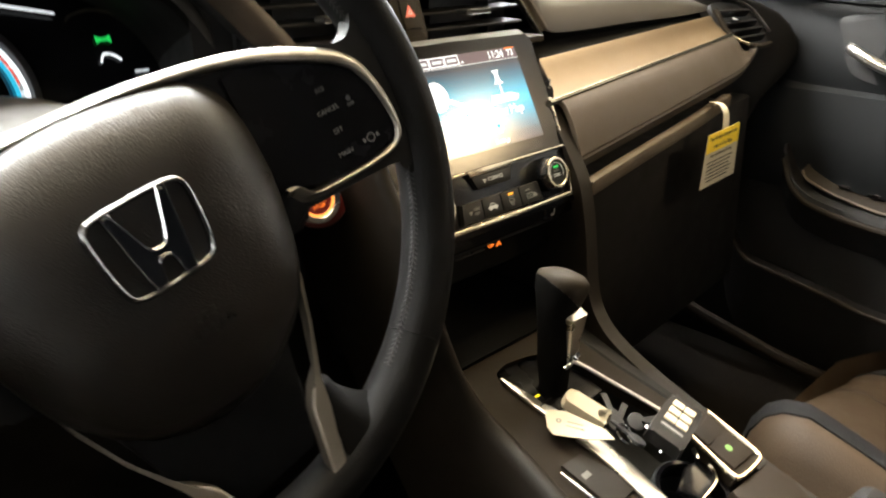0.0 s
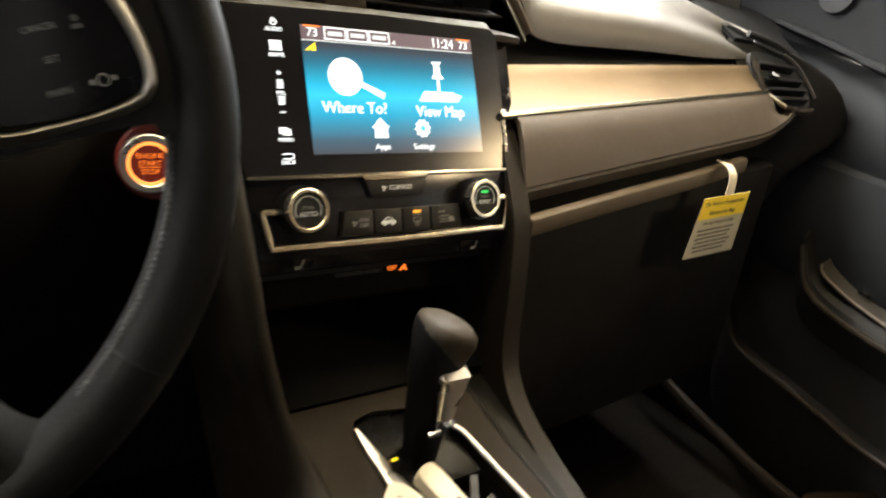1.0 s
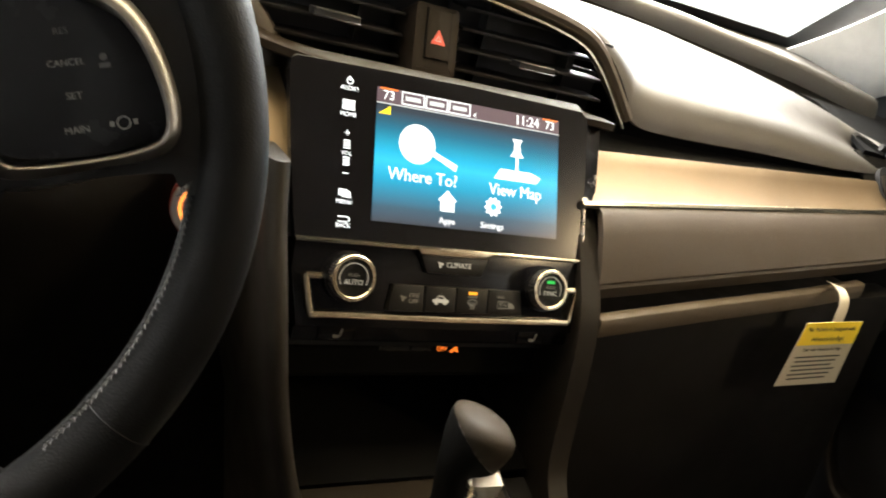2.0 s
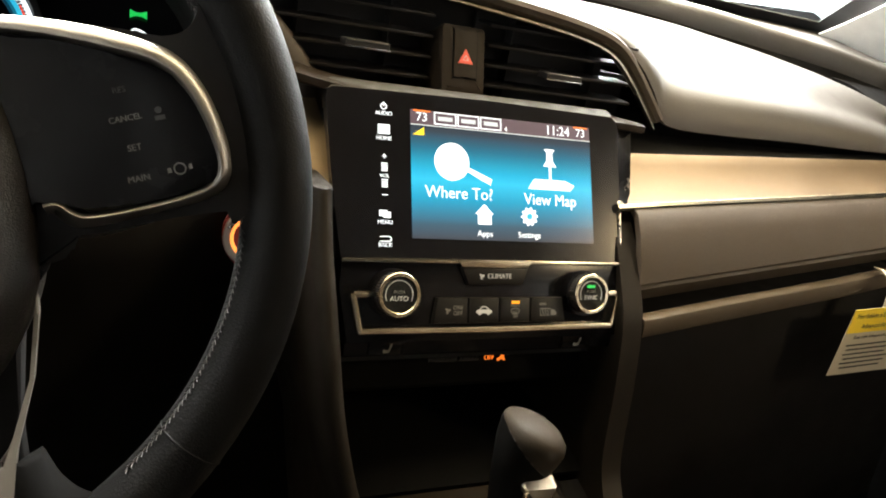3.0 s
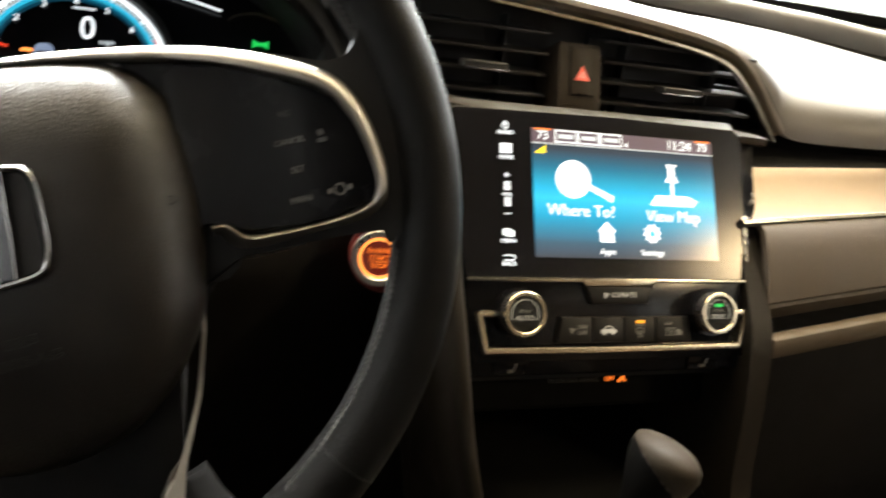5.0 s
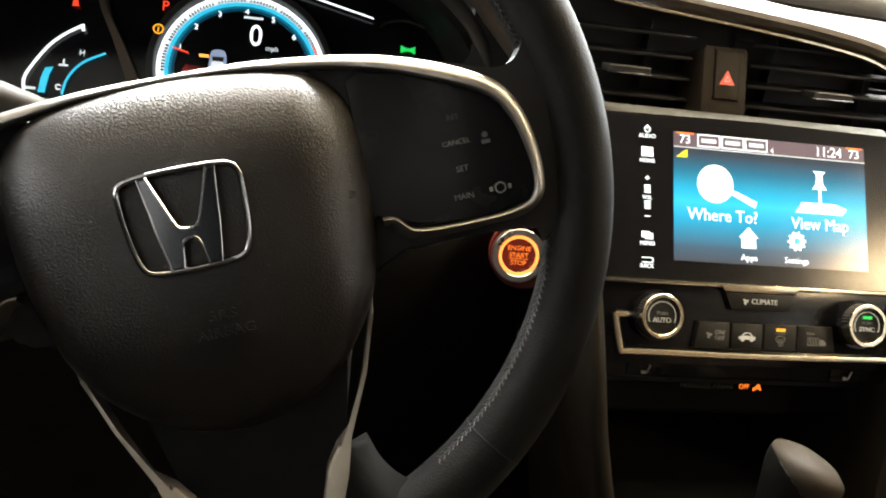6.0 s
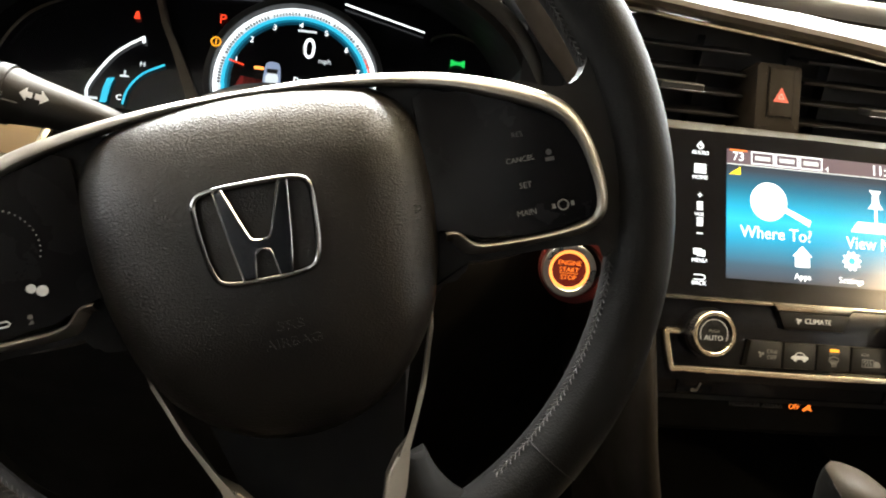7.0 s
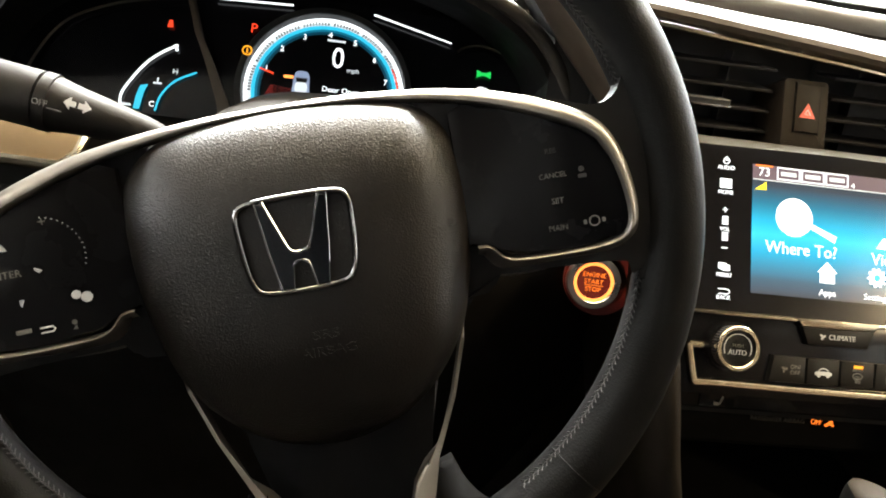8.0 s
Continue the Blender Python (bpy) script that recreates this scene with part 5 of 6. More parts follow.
trim_r = [(-0.0030, 0.0608), (0.030, 0.0598), (0.052, 0.0570), (0.072, 0.0538), (0.092, 0.0490), (0.112, 0.0415), (0.130, 0.0335), (0.1415, 0.0260), (0.1490, 0.0120), (0.1525, -0.0080), (0.1520, -0.0190), (0.1465, -0.0255), (0.130, -0.0278), (0.1147, -0.0282), (0.0950, -0.0277), (0.0895, -0.0238), (0.0855, -0.0195), (0.080, -0.0195)]
spoke = [(0.060, 0.052), (0.090, 0.0530), (0.115, 0.0475), (0.130, 0.0425), (0.1395, 0.0388), (0.1465, 0.0385), (0.1520, 0.0410), (0.1560, 0.0460), (0.1585, 0.0530), (0.1630, 0.0590), (0.1690, 0.0560), (0.1715, 0.0500), (0.1760, 0.0), (0.1690, -0.056), (0.1600, -0.052), (0.1560, -0.042), (0.1480, -0.0365), (0.125, -0.0345), (0.098, -0.0345), (0.082, -0.0345), (0.066, -0.045)]


def dish(x):
    """The pods rise from the hub towards the rim."""
    return -0.0225 + 0.265 * max(0.0, abs(x) - 0.08)


def dished(bm, k=1.0, sink=0.0):
    for v in bm.verts:
        v.co.z += k * dish(v.co.x) - sink * max(0.0, math.hypot(v.co.x, v.co.y - 0.0054) - 0.148)
    return bm


def rise(x, y):
    """The lower spokes come forward to the rim."""
    return 0.30 * max(0.0, math.hypot(x, y - RC[1]) - 0.105)


for s in (1, -1):
    flip = (lambda p: [(x, y) for x, y in p]) if s > 0 else mirror
    part("spoke", moved(dished(slab(flat(smooth_line([(x, y, 0) for x, y in flip(spoke)[::-1]], 4, True)), -0.017, -0.006, 0.005, 3), 1.0, 0.22), W), SPOKE, wheel, "black spoke")
    p = part("switch_pod", moved(dished(slab(flip(pod)[::-1], -0.018, 0.0, 0.0015)), W), POD_BLACK, wheel, "black switch pod")
    line = relaxed(smooth_line([(0.08 + (x - 0.08) * 0.955 if x > 0.08 else x, y + 0.0008 if y < 0 else y - 0.0006, 0) for x, y in trim_r], 8), 14)
    rows = []
    for i, c in enumerate(line):
        t = i / (len(line) - 1)
        d = (line[min(i + 1, len(line) - 1)] - line[max(i - 1, 0)]).normalized()
        out = Vector((-d.y, d.x, 0))
        w = 0.0030 + 0.0045 * min(1, t / 0.30) if t < 0.42 else (0.0075 - 0.0022 * min(1, (t - 0.42) / 0.15) if t < 0.66 else 0.0053 + 0.0052 * min(1, (t - 0.66) / 0.2))
        sag = 0.0 if t < 0.60 else min(1, (t - 0.60) / 0.12)
        base = dish(c.x) + 0.001 - 0.004 * max(0, 1 - abs(c.x) / 0.08)
        rows.append([(s * (c.x + out.x * a), c.y + out.y * a, base + h) for a, h in ((-0.0010, -0.006), (-0.0005, 0.0004), (0.0003, 0.0013), (0.0012 - 0.0004 * sag, 0.0014 - 0.0004 * sag), (w * (0.45 - 0.20 * sag), 0.0008 - 0.0045 * sag), (w * 0.8, -0.0012 - 0.0100 * sag), (w, -0.0050 - 0.0110 * sag), (w + 0.0006, -0.018))])
    part("spoke_trim", moved(loft(rows), W), TRIM_SILVER, p, "satin silver trim around the pod", sharp=40)
    low_out = [(0.0685, -0.050), (0.0665, -0.0612), (0.0575, -0.0878), (0.0445, -0.1140), (0.0395, -0.130), (0.0270, -0.164), (0.0185, -0.160), (0.0305, -0.1250), (0.0370, -0.1165), (0.0462, -0.1090), (0.0560, -0.0870), (0.0650, -0.060)]
    blade = slab(flip(low_out)[::-1], -0.034, -0.0265, 0.0020, 3)
    for v in blade.verts:
        v.co.z += rise(v.co.x, v.co.y)
    part("lower_spoke", moved(blade, W), BLADE, wheel, "silver lower spoke")
web = smooth_line([(0.0415, -0.123), (0.0462, -0.1345), (0.0549, -0.1436), (0.066, -0.1500), (0.0776, -0.1573)], 4)
part("lower_hub", moved(slab([(-0.060, -0.05), (0.062, -0.05), (0.0435, -0.112), (0.0380, -0.150), (0.030, -0.160), (-0.030, -0.160), (-0.0380, -0.150), (-0.0435, -0.112)][::-1], -0.060, -0.044, 0.004), W), SPOKE, wheel, "black lower spoke fairing")
for s in (1, -1):
    rows = []
    for i, c in enumerate(web):
        t = i / (len(web) - 1)
        b = Vector((0.0395, -0.118, 0)).lerp(Vector((0.0280, -0.180, 0)), t ** 1.2)
        row = []
        for k in np.linspace(0, 1, 11):
            p = c.lerp(b, k)
            p.y -= 0.012 * t * 4 * k * (1 - k)
            p = Vector((RC[0], RC[1], 0)) + (p - Vector((RC[0], RC[1], 0))) * min(1.0, 0.178 / math.hypot(p.x, p.y - RC[1]))
            row.append((s * p.x, p.y, -0.037 + rise(p.x, p.y) - 0.010 * max(0.0, 1 - k / 0.4) ** 2))
        rows.append(row)
    part("spoke_web", moved(thick(loft(rows), 0.010), W), DEAD_BLACK, wheel, "black web running from the lower spoke into the rim", sharp=85)
part("hub", moved(disc(0.062, -0.12, -0.045, 40), at(W, 0, -0.01)), MATT_BLACK, wheel)
# writing on the pods


def on_pod(x, y, turn=0.0):
    return W @ pose(x, y, dish(x) + 0.0002, 0, -math.degrees(math.atan(0.265)) * (1 if x > 0 else -1), turn)


for word, x, y, sz, mt in (("CANCEL", 0.1185, 0.0090, 0.0034, LEGEND_DIM), ("SET", 0.1190, -0.0030, 0.0037, LEGEND_DIM), ("MAIN", 0.1175, -0.0155, 0.0037, LEGEND_DIM), ("RES", 0.1190, 0.0203, 0.0034, LEGEND_FAINT), ("ENTER", -0.1265, 0.0073, 0.0044, LEGEND_DIM)):
    part("pod_writing", text(word, sz, on_pod(x, y)), mt, wheel)
for x, y, tn in ((-0.1252, 0.0191, 0), (-0.1137, 0.0070, -90), (-0.1225, -0.0056, 180)):
    part("pod_arrow", moved(slab([(-0.0018, -0.0014), (0.0018, -0.0014), (0, 0.0018)], 0, 0.0003), on_pod(x, y, tn)), LEGEND, wheel)
part("pod_icon", moved(join(disc(0.0024, 0, 0.0003, 18, cx=0.0020, cy=-0.0012), disc(0.0020, 0, 0.0003, 12, cx=-0.0020, cy=0.0006)), on_pod(-0.0997, -0.0069)), LEGEND, wheel)
part("pod_icon", moved(tube([(-0.003, 0.0006), (0.002, 0.0006), (0.003, -0.0006), (0.002, -0.0016), (-0.003, -0.0016)], 0.0004, 0.0002, 6), on_pod(-0.1150, -0.0185)), LEGEND, wheel)
part("pod_icon", moved(block(-0.004, 0.002, -0.0010, 0.0010, 0, 0.0003), on_pod(-0.1230, -0.0180)), LEGEND_DIM, wheel)
part("pod_icon", moved(join(disc(0.0011, 0, 0.0003, 10, cx=0.0010, cy=0.0012), slab([(-0.0002, -0.002), (0.002, -0.002), (0.0014, 0.0)], 0, 0.0003)), on_pod(-0.1055, -0.0193)), LEGEND_DIM, wheel)
part("pod_plus", text("+", 0.0060, on_pod(-0.1086, 0.0276)), LEGEND_DIM, wheel)
part("pod_dots", moved(join(*[disc(0.00035, 0, 0.0003, 6, cx=0.018 * math.cos(a), cy=0.018 * math.sin(a)) for a in np.linspace(1.4, -0.3, 14)]), on_pod(-0.1120, 0.0120)), LEGEND, wheel)
part("pod_icon", moved(join(ring(0.0020, 0.0026, 0, 0.0003, 16), block(-0.005, -0.0035, -0.001, 0.001, 0, 0.0003), block(0.0035, 0.005, -0.001, 0.001, 0, 0.0003)), on_pod(0.1337, -0.0146)), LEGEND_DIM, wheel)
part("pod_icon", moved(join(disc(0.0014, 0, 0.0003, 10, cy=0.001), block(-0.002, 0.002, -0.003, -0.0012, 0, 0.0003)), on_pod(0.1313, 0.0090)), LEGEND_FAINT, wheel)
# ---- steering column, stalk, start button ----
col = thing("steering_column", (-0.361, 0.03, 0.80), "dark plastic steering column shroud", "column cover")
def shroud_ring(y, z, w, h, n=28):
    """A squarish ring of the column cover."""
    out = []
    for a in np.linspace(0, 2 * math.pi, n, endpoint=False):
        c, q = math.cos(a), math.sin(a)
        out.append((-0.372 + w * math.copysign(abs(c) ** 0.75, c), y, z + h * math.copysign(abs(q) ** 0.8, q)))
    return out


part("shroud", loft([shroud_ring(*r) for r in ((-0.078, 0.838, 0.055, 0.040), (-0.066, 0.840, 0.070, 0.050), (-0.02, 0.842, 0.080, 0.054), (0.03, 0.842, 0.084, 0.057), (0.14, 0.832, 0.088, 0.060))], True, True), STALK, col, sharp=60)
stalk = thing("turn_signal_stalk", (-0.50, -0.02, 0.87), "black turn signal stalk with white printed marks", "control stalk")
axis = [(-0.425, -0.020, 0.871), (-0.450, -0.020, 0.8755), (-0.463, -0.020, 0.8785), (-0.485, -0.020, 0.8835), (-0.505, -0.020, 0.8875), (-0.514, -0.020, 0.8893)]
part("arm", tube(smooth_line(axis, 5), lambda t: 0.0065 + 0.0090 * min(1, max(0, (t - 0.2) / 0.7)), lambda t: 0.0065 + 0.0090 * min(1, max(0, (t - 0.2) / 0.7)), 20), STALK, stalk)
part("knob", tube([(-0.5205, -0.020, 0.8905), (-0.56, -0.019, 0.8965), (-0.60, -0.018, 0.9020), (-0.615, -0.017, 0.9035)], 0.0160, 0.0165, 24), STALK, stalk, "rotary black end knob")
part("collar", tube([(-0.5135, -0.020, 0.8892), (-0.5195, -0.020, 0.8903)], 0.0162, 0.0167, 24), STALK, stalk)
F_ST = plane_frame((-0.4965, -0.0335, 0.8925), 18, -10)
part("arrow_icon", moved(join(slab([(-0.0070, 0), (-0.0035, 0.0035), (-0.0035, 0.0015), (-0.0005, 0.0015), (-0.0005, -0.0015), (-0.0035, -0.0015), (-0.0035, -0.0035)], 0, 0.0004), slab([(0.0080, 0), (0.0040, 0.0035), (0.0040, 0.0015), (0.0010, 0.0015), (0.0010, -0.0015), (0.0040, -0.0015), (0.0040, -0.0035)][::-1], 0, 0.0004)), F_ST), LEGEND, stalk)
part("stalk_writing", text("OFF", 0.0048, at(plane_frame((-0.5145, -0.0375, 0.8925), 8, -8), 0, 0, 0)), LEGEND_DIM, stalk)
part("stalk_line", moved(block(-0.004, 0.004, -0.0003, 0.0003, 0, 0.0004), plane_frame((-0.5080, -0.0352, 0.8890), 6, -10)), LEGEND_DIM, stalk)
part("lamp_icon", moved(disc(0.0022, 0, 0.0004, 10), plane_frame((-0.5370, -0.0370, 0.8975), 15, -8)), LEGEND_DIM, stalk)

for x, r in ((-0.4665, 0.0086), (-0.545, 0.0167), (-0.585, 0.0167)):
    z = 0.8785 + 0.214 * (-0.463 - x) if x > -0.5 else 0.8905 + 0.15 * (-0.5205 - x)
    part("groove", tube([(x + 0.001, -0.0195, z), (x - 0.001, -0.0195, z + 0.0002)], r, r, 20), MATT_BLACK, stalk)

start = thing("start_button", (-0.171, 0.02, 0.78), "round engine start button glowing orange red", "push button")
F_EN = plane_frame((-0.1715, 0.018, 0.8005), 12) @ pose(0, 0, 0, 0, -8, 0)
part("bezel", moved(ring(0.0140, 0.0188, -0.012, 0.004, 48), F_EN), SATIN, start, "satin silver ring")
# the glowing button's red reflection, put into the surround's colour
part("surround", moved(ring(0.0185, 0.0255, -0.016, -0.006, 48, 0.0060, 0.0005), F_EN), RED_REFLECTION, start, "surround with the red button reflection put into its colour")
part("glow_ring", moved(ring(0.0118, 0.0140, -0.006, 0.0022, 48), F_EN), G_HOT, start, "glowing orange ring")
part("cap", moved(disc(0.0119, -0.006, 0.0018, 40, 0.0006), F_EN), material("button_red", (0.02, 0.006, 0.005), 0.3, glow=(0.12, 0.012, 0.006), glow_strength=0.8), start)
for word, y in (("ENGINE", 0.0050), ("START", 0.0002), ("STOP", -0.0052)):
    part("button_writing", text(word, 0.0046, at(F_EN, 0, y, 0.0020)), G_ORANGE, start)
part("button_line", moved(block(-0.0065, 0.0065, -0.0024, -0.0020, 0.0018, 0.0022), F_EN), G_ORANGE, start)

# ---- instrument cluster ----
clu = thing("instrument_cluster", (-0.38, 0.2, 0.84), "dark instrument cluster with a lit blue rev counter", "instrument cluster")
D = F_DIAL
part("backplate", moved(block(-0.64, -0.15, -0.075, 0.085, -0.02, -0.006), D), PIANO, clu)
GC = (-0.378, -0.018)
part("dial_face", moved(disc(0.066, -0.006, -0.003, 60, cx=GC[0], cy=GC[1]), D), PIANO, clu)
part("scale_ring", moved(ring(0.0660, 0.0695, -0.005, 0.000, 90, GC[0], GC[1], -20, 200), D), G_WHITE, clu, "lit white scale ring")
part("tick_band", moved(ring(0.0632, 0.0660, -0.005, -0.0012, 90, GC[0], GC[1], -20, 200), D), G_SOFT, clu, "lit tick band")
part("scale_band", moved(ring(0.0600, 0.0632, -0.005, -0.0014, 90, GC[0], GC[1], -20, 200), D), G_CYAN, clu, "lit cyan band")
for i in range(2):
    r1 = 0.0600 - 0.0022 * i
    part("scale_band", moved(ring(r1 - 0.0022, r1, -0.005, -0.0018, 90, GC[0], GC[1], -20, 200), D), glowing("lit_blue_step", (0.006 - 0.004 * i, 0.16 - 0.12 * i, 0.26 - 0.19 * i), 0.75), clu, "fading blue band")
part("red_zone", moved(ring(0.0636, 0.0648, -0.001, 0.0004, 20, GC[0], GC[1], 5, 28), D), G_RED, clu)
ticks = [moved(block(0.0632, 0.0662, -0.0005, 0.0005, -0.0010, 0.0004), pose(GC[0], GC[1], 0, 0, 0, 186 - 2.4 * i)) for i in range(78) if i % 10]
part("scale_tick", moved(join(*ticks), D), INK, clu, "fine dark scale ticks")
part("bowl_rim", moved(ring(0.0705, 0.0760, -0.006, 0.008, 80, GC[0], GC[1], -30, 210), D), MATT_BLACK, clu)
for n in range(1, 8):
    a = radians(90 - (n - 4) * 24)
    part("scale_digit", text(str(n), 0.0072, at(D, GC[0] + 0.0545 * math.cos(a), GC[1] + 0.0545 * math.sin(a), -0.0010)), G_WHITE, clu)
part("speed_digit", text("0", 0.0270, at(D, -0.3695, 0.0160, -0.0025), squash=0.85), G_WHITE, clu)
part("speed_unit", text("mph", 0.0062, at(D, -0.3555, 0.0065, -0.0025)), G_SOFT, clu)
part("scale_unit", bars([(-0.008, 0.008, -0.0009, 0.0009)], at(D, -0.3725, 0.0325, -0.003), 0, 0.0004), G_SOFT, clu)
part("door_writing", text("Door Open", 0.0068, at(D, -0.3645, -0.0130, -0.0025)), G_WHITE, clu)
part("door_glow", moved(slab([(-0.432, -0.030), (-0.325, -0.030), (-0.345, -0.0210), (-0.38, -0.0185), (-0.425, -0.0140)][::-1], -0.0034, -0.0030), D), G_DARKRED, clu)
CX = -0.3990
part("car_icon", moved(slab(flat(smooth_line([(CX - 0.0065, -0.024), (CX - 0.0070, -0.010), (CX - 0.0060, -0.002), (CX - 0.003, 0.0008), (CX + 0.003, 0.0008), (CX + 0.0060, -0.002), (CX + 0.0070, -0.010), (CX + 0.0065, -0.024)], 3, True))[::-1], -0.0029, -0.0025), D), glowing("lit_car_blue", (0.30, 0.38, 0.55), 0.6), clu, "pale car icon with an open door")
part("car_icon_roof", moved(slab(flat(smooth_line([(CX - 0.0045, -0.019), (CX - 0.0045, -0.010), (CX + 0.0045, -0.010), (CX + 0.0045, -0.019)], 3, True))[::-1], -0.0025, -0.0022), D), G_SOFT, clu)
part("car_icon_glass", moved(join(slab([(CX - 0.005, -0.0055), (CX + 0.005, -0.0055), (CX + 0.0042, -0.0095), (CX - 0.0042, -0.0095)][::-1], -0.0025, -0.0021), block(CX - 0.0042, CX + 0.0042, -0.0225, -0.0200, -0.0025, -0.0021)), D), INK, clu)
part("car_icon_door", moved(block(-0.4145, -0.4065, -0.0068, -0.0042, -0.0029, -0.0025), D), G_HOT, clu)
part("needle", moved(block(0.047, 0.060, -0.0006, 0.0006, 0.0, 0.0008), D @ pose(GC[0], GC[1], -0.001, 0, 0, 164)), G_RED, clu, "red needle tip")
# side gauges and warning lamps
part("warning_lamp", moved(slab([(-0.0025, -0.003), (0.0025, -0.003), (0.0012, 0.0035), (-0.0012, 0.0035)], 0, 0.0004), at(D, -0.5150, 0.0290, -0.003)), G_RED, clu, "lit red lamp")
part("gear_letter", text("P", 0.0120, at(D, -0.4448, 0.0345, -0.003)), G_RED, clu, "lit red gear letter")
part("warning_lamp", moved(join(ring(0.0032, 0.0044, 0, 0.0004, 24), block(-0.0005, 0.0005, -0.002, 0.002, 0, 0.0004)), at(D, -0.4462, 0.0092, 0.0083)), G_AMBER, clu, "lit amber lamp")
part("light_bar", moved(slab([(-0.4800, 0.0560), (-0.4130, 0.0590), (-0.4130, 0.0603), (-0.4800, 0.0575)], -0.001, 0.0), D), G_WHITE, clu, "lit white bar")
part("light_bar", moved(slab([(-0.3420, 0.0602), (-0.2700, 0.0428), (-0.2704, 0.0440), (-0.3415, 0.0616)], -0.001, 0.0), D), G_WHITE, clu, "lit white bar")
part("lamp_icon", moved(slab([(-0.0065, -0.0035), (-0.002, -0.0016), (0.002, -0.0016), (0.0065, -0.0035), (0.0065, 0.0035), (0.002, 0.0016), (-0.002, 0.0016), (-0.0065, 0.0035)], 0, 0.0004), at(D, -0.2383, 0.0190, -0.003)), G_GREEN, clu, "lit green side lamp icon")
gl = smooth_line([(-0.5465, -0.049, -0.003), (-0.5465, -0.036, -0.003), (-0.5330, -0.012, -0.003), (-0.5200, 0.0015, -0.003), (-0.5065, 0.0105, -0.003)], 5)
part("gauge_line", moved(tube(gl, 0.0012, 0.0004, 6), D), G_WHITE, clu, "lit white gauge line")
part("gauge_line", moved(tube(smooth_line([(-0.5180, -0.050, -0.003), (-0.5150, -0.036, -0.003), (-0.5050, -0.022, -0.003), (-0.4880, -0.0120, -0.003)], 5), 0.0010, 0.0004, 6), D), G_CYAN, clu, "lit cyan gauge line")
part("gauge_fill", moved(slab([(-0.5360, -0.050), (-0.5310, -0.050), (-0.5290, -0.0350), (-0.5265, -0.0275), (-0.5325, -0.0290), (-0.5350, -0.038)], -0.003, -0.0026), D), G_CYAN, clu)
part("gauge_writing", text("H", 0.0065, at(D, -0.5058, -0.0135, -0.003)), G_SOFT, clu)
part("gauge_writing", text("C", 0.0065, at(D, -0.5215, -0.0445, -0.003)), G_WHITE, clu)
part("gauge_icon", moved(join(block(-0.0035, 0.0035, -0.0008, 0.0008, 0, 0.0004), block(-0.0006, 0.0006, 0, 0.005, 0, 0.0004)), at(D, -0.5190, -0.0255, -0.003)), G_SOFT, clu)
part("gauge_icon", moved(block(-0.004, 0.004, -0.001, 0.001, 0, 0.0004), at(D, -0.5420, -0.0470, -0.003)), G_SOFT, clu)
part("gauge_icon", moved(block(-0.0012, 0.0012, -0.003, 0.003, 0, 0.0004), at(D, -0.5075, 0.0080, -0.003, 20)), G_WHITE, clu)
part("gauge_line", moved(tube(smooth_line([(-0.2462, -0.0011, -0.003), (-0.2416, 0.0060, -0.003), (-0.2342, 0.0044, -0.003), (-0.2286, -0.0005, -0.003)], 5), 0.0010, 0.0004, 6), D), G_WHITE, clu)
part("gauge_writing", bars([(-0.006, 0.006, -0.001, 0.001)], at(D, -0.2150, -0.0120, -0.003), 0, 0.0004), G_SOFT, clu)
# bowl edges and ridge in the light tan: lit edges put into the colour
part("bowl_edge", moved(tube(smooth_line([(-0.625, -0.050, 0.0), (-0.624, -0.029, 0.0), (-0.6095, 0.0053, 0.0), (-0.5897, 0.026, 0.0), (-0.5505, 0.0435, 0.0), (-0.500, 0.054, 0)], 6), 0.0008, 0.002, 6), D), LIT_EDGE, clu)
part("bowl_edge", moved(tube(smooth_line([(-0.2640, 0.036, 0.0), (-0.2587, 0.0406, 0.0), (-0.2439, 0.0443, 0.0), (-0.2301, 0.0418, 0.0), (-0.2118, 0.0345, 0.0), (-0.1922, 0.0252, 0.0), (-0.1759, 0.0111, 0.0), (-0.1639, -0.0036, 0.0)], 6), 0.0008, 0.002, 6), D), LIT_EDGE, clu)
part("divider", moved(slab([(-0.5030, 0.055), (-0.4975, 0.055), (-0.4860, 0.0200), (-0.4730, -0.0050), (-0.4570, -0.0382), (-0.449, -0.060), (-0.462, -0.060), (-0.467, -0.0382), (-0.4800, -0.0050), (-0.4915, 0.0200)][::-1], -0.006, 0.008, 0.002), D), LIT_EDGE, clu, "ridge between the gauges in a tan lightened to look lit")
hood_rows = []
for y, k in ((0.235, 1.0), (0.19, 1.02), (0.15, 1.05), (0.115, 1.08)):
    hood_rows.append([(-0.385 + 0.245 * k * math.cos(a) * (0.80 if math.cos(a) > 0 else 1.08), y + 0.03 * math.cos(a) ** 2, 0.835 + (0.155 * math.sin(a) ** 0.6 if math.sin(a) > 0 else 0) * k) for a in np.linspace(0.0, math.pi, 40)])
part("hood", thick(loft(hood_rows), 0.012), VINYL_SHADED, clu, "dark vinyl hood over the gauges", sharp=60)
# bead lighter than the hood: its lit edge put into the colour
part("hood_edge", tube(hood_rows[-1], 0.005, 0.006, 10), VINYL, clu, "rounded hood edge in lighter vinyl to look lit", sharp=70)

# ---- passenger door ----
door = thing("passenger_door", (0.70, -0.3, 0.33), "dark passenger door with armrest, silver handle and map pocket", "car door")


def door_rows(profile, y0, y1, n=14, lift=0.0):
    return [[(x + 0.02 * (y / 0.8) ** 2 + 0.028 * min(1, max(0, (y + 0.12) / 0.14)), y, z + lift * max(-0.14, y - 0.05)) for x, z in profile] for y in np.linspace(y0, y1, n)]


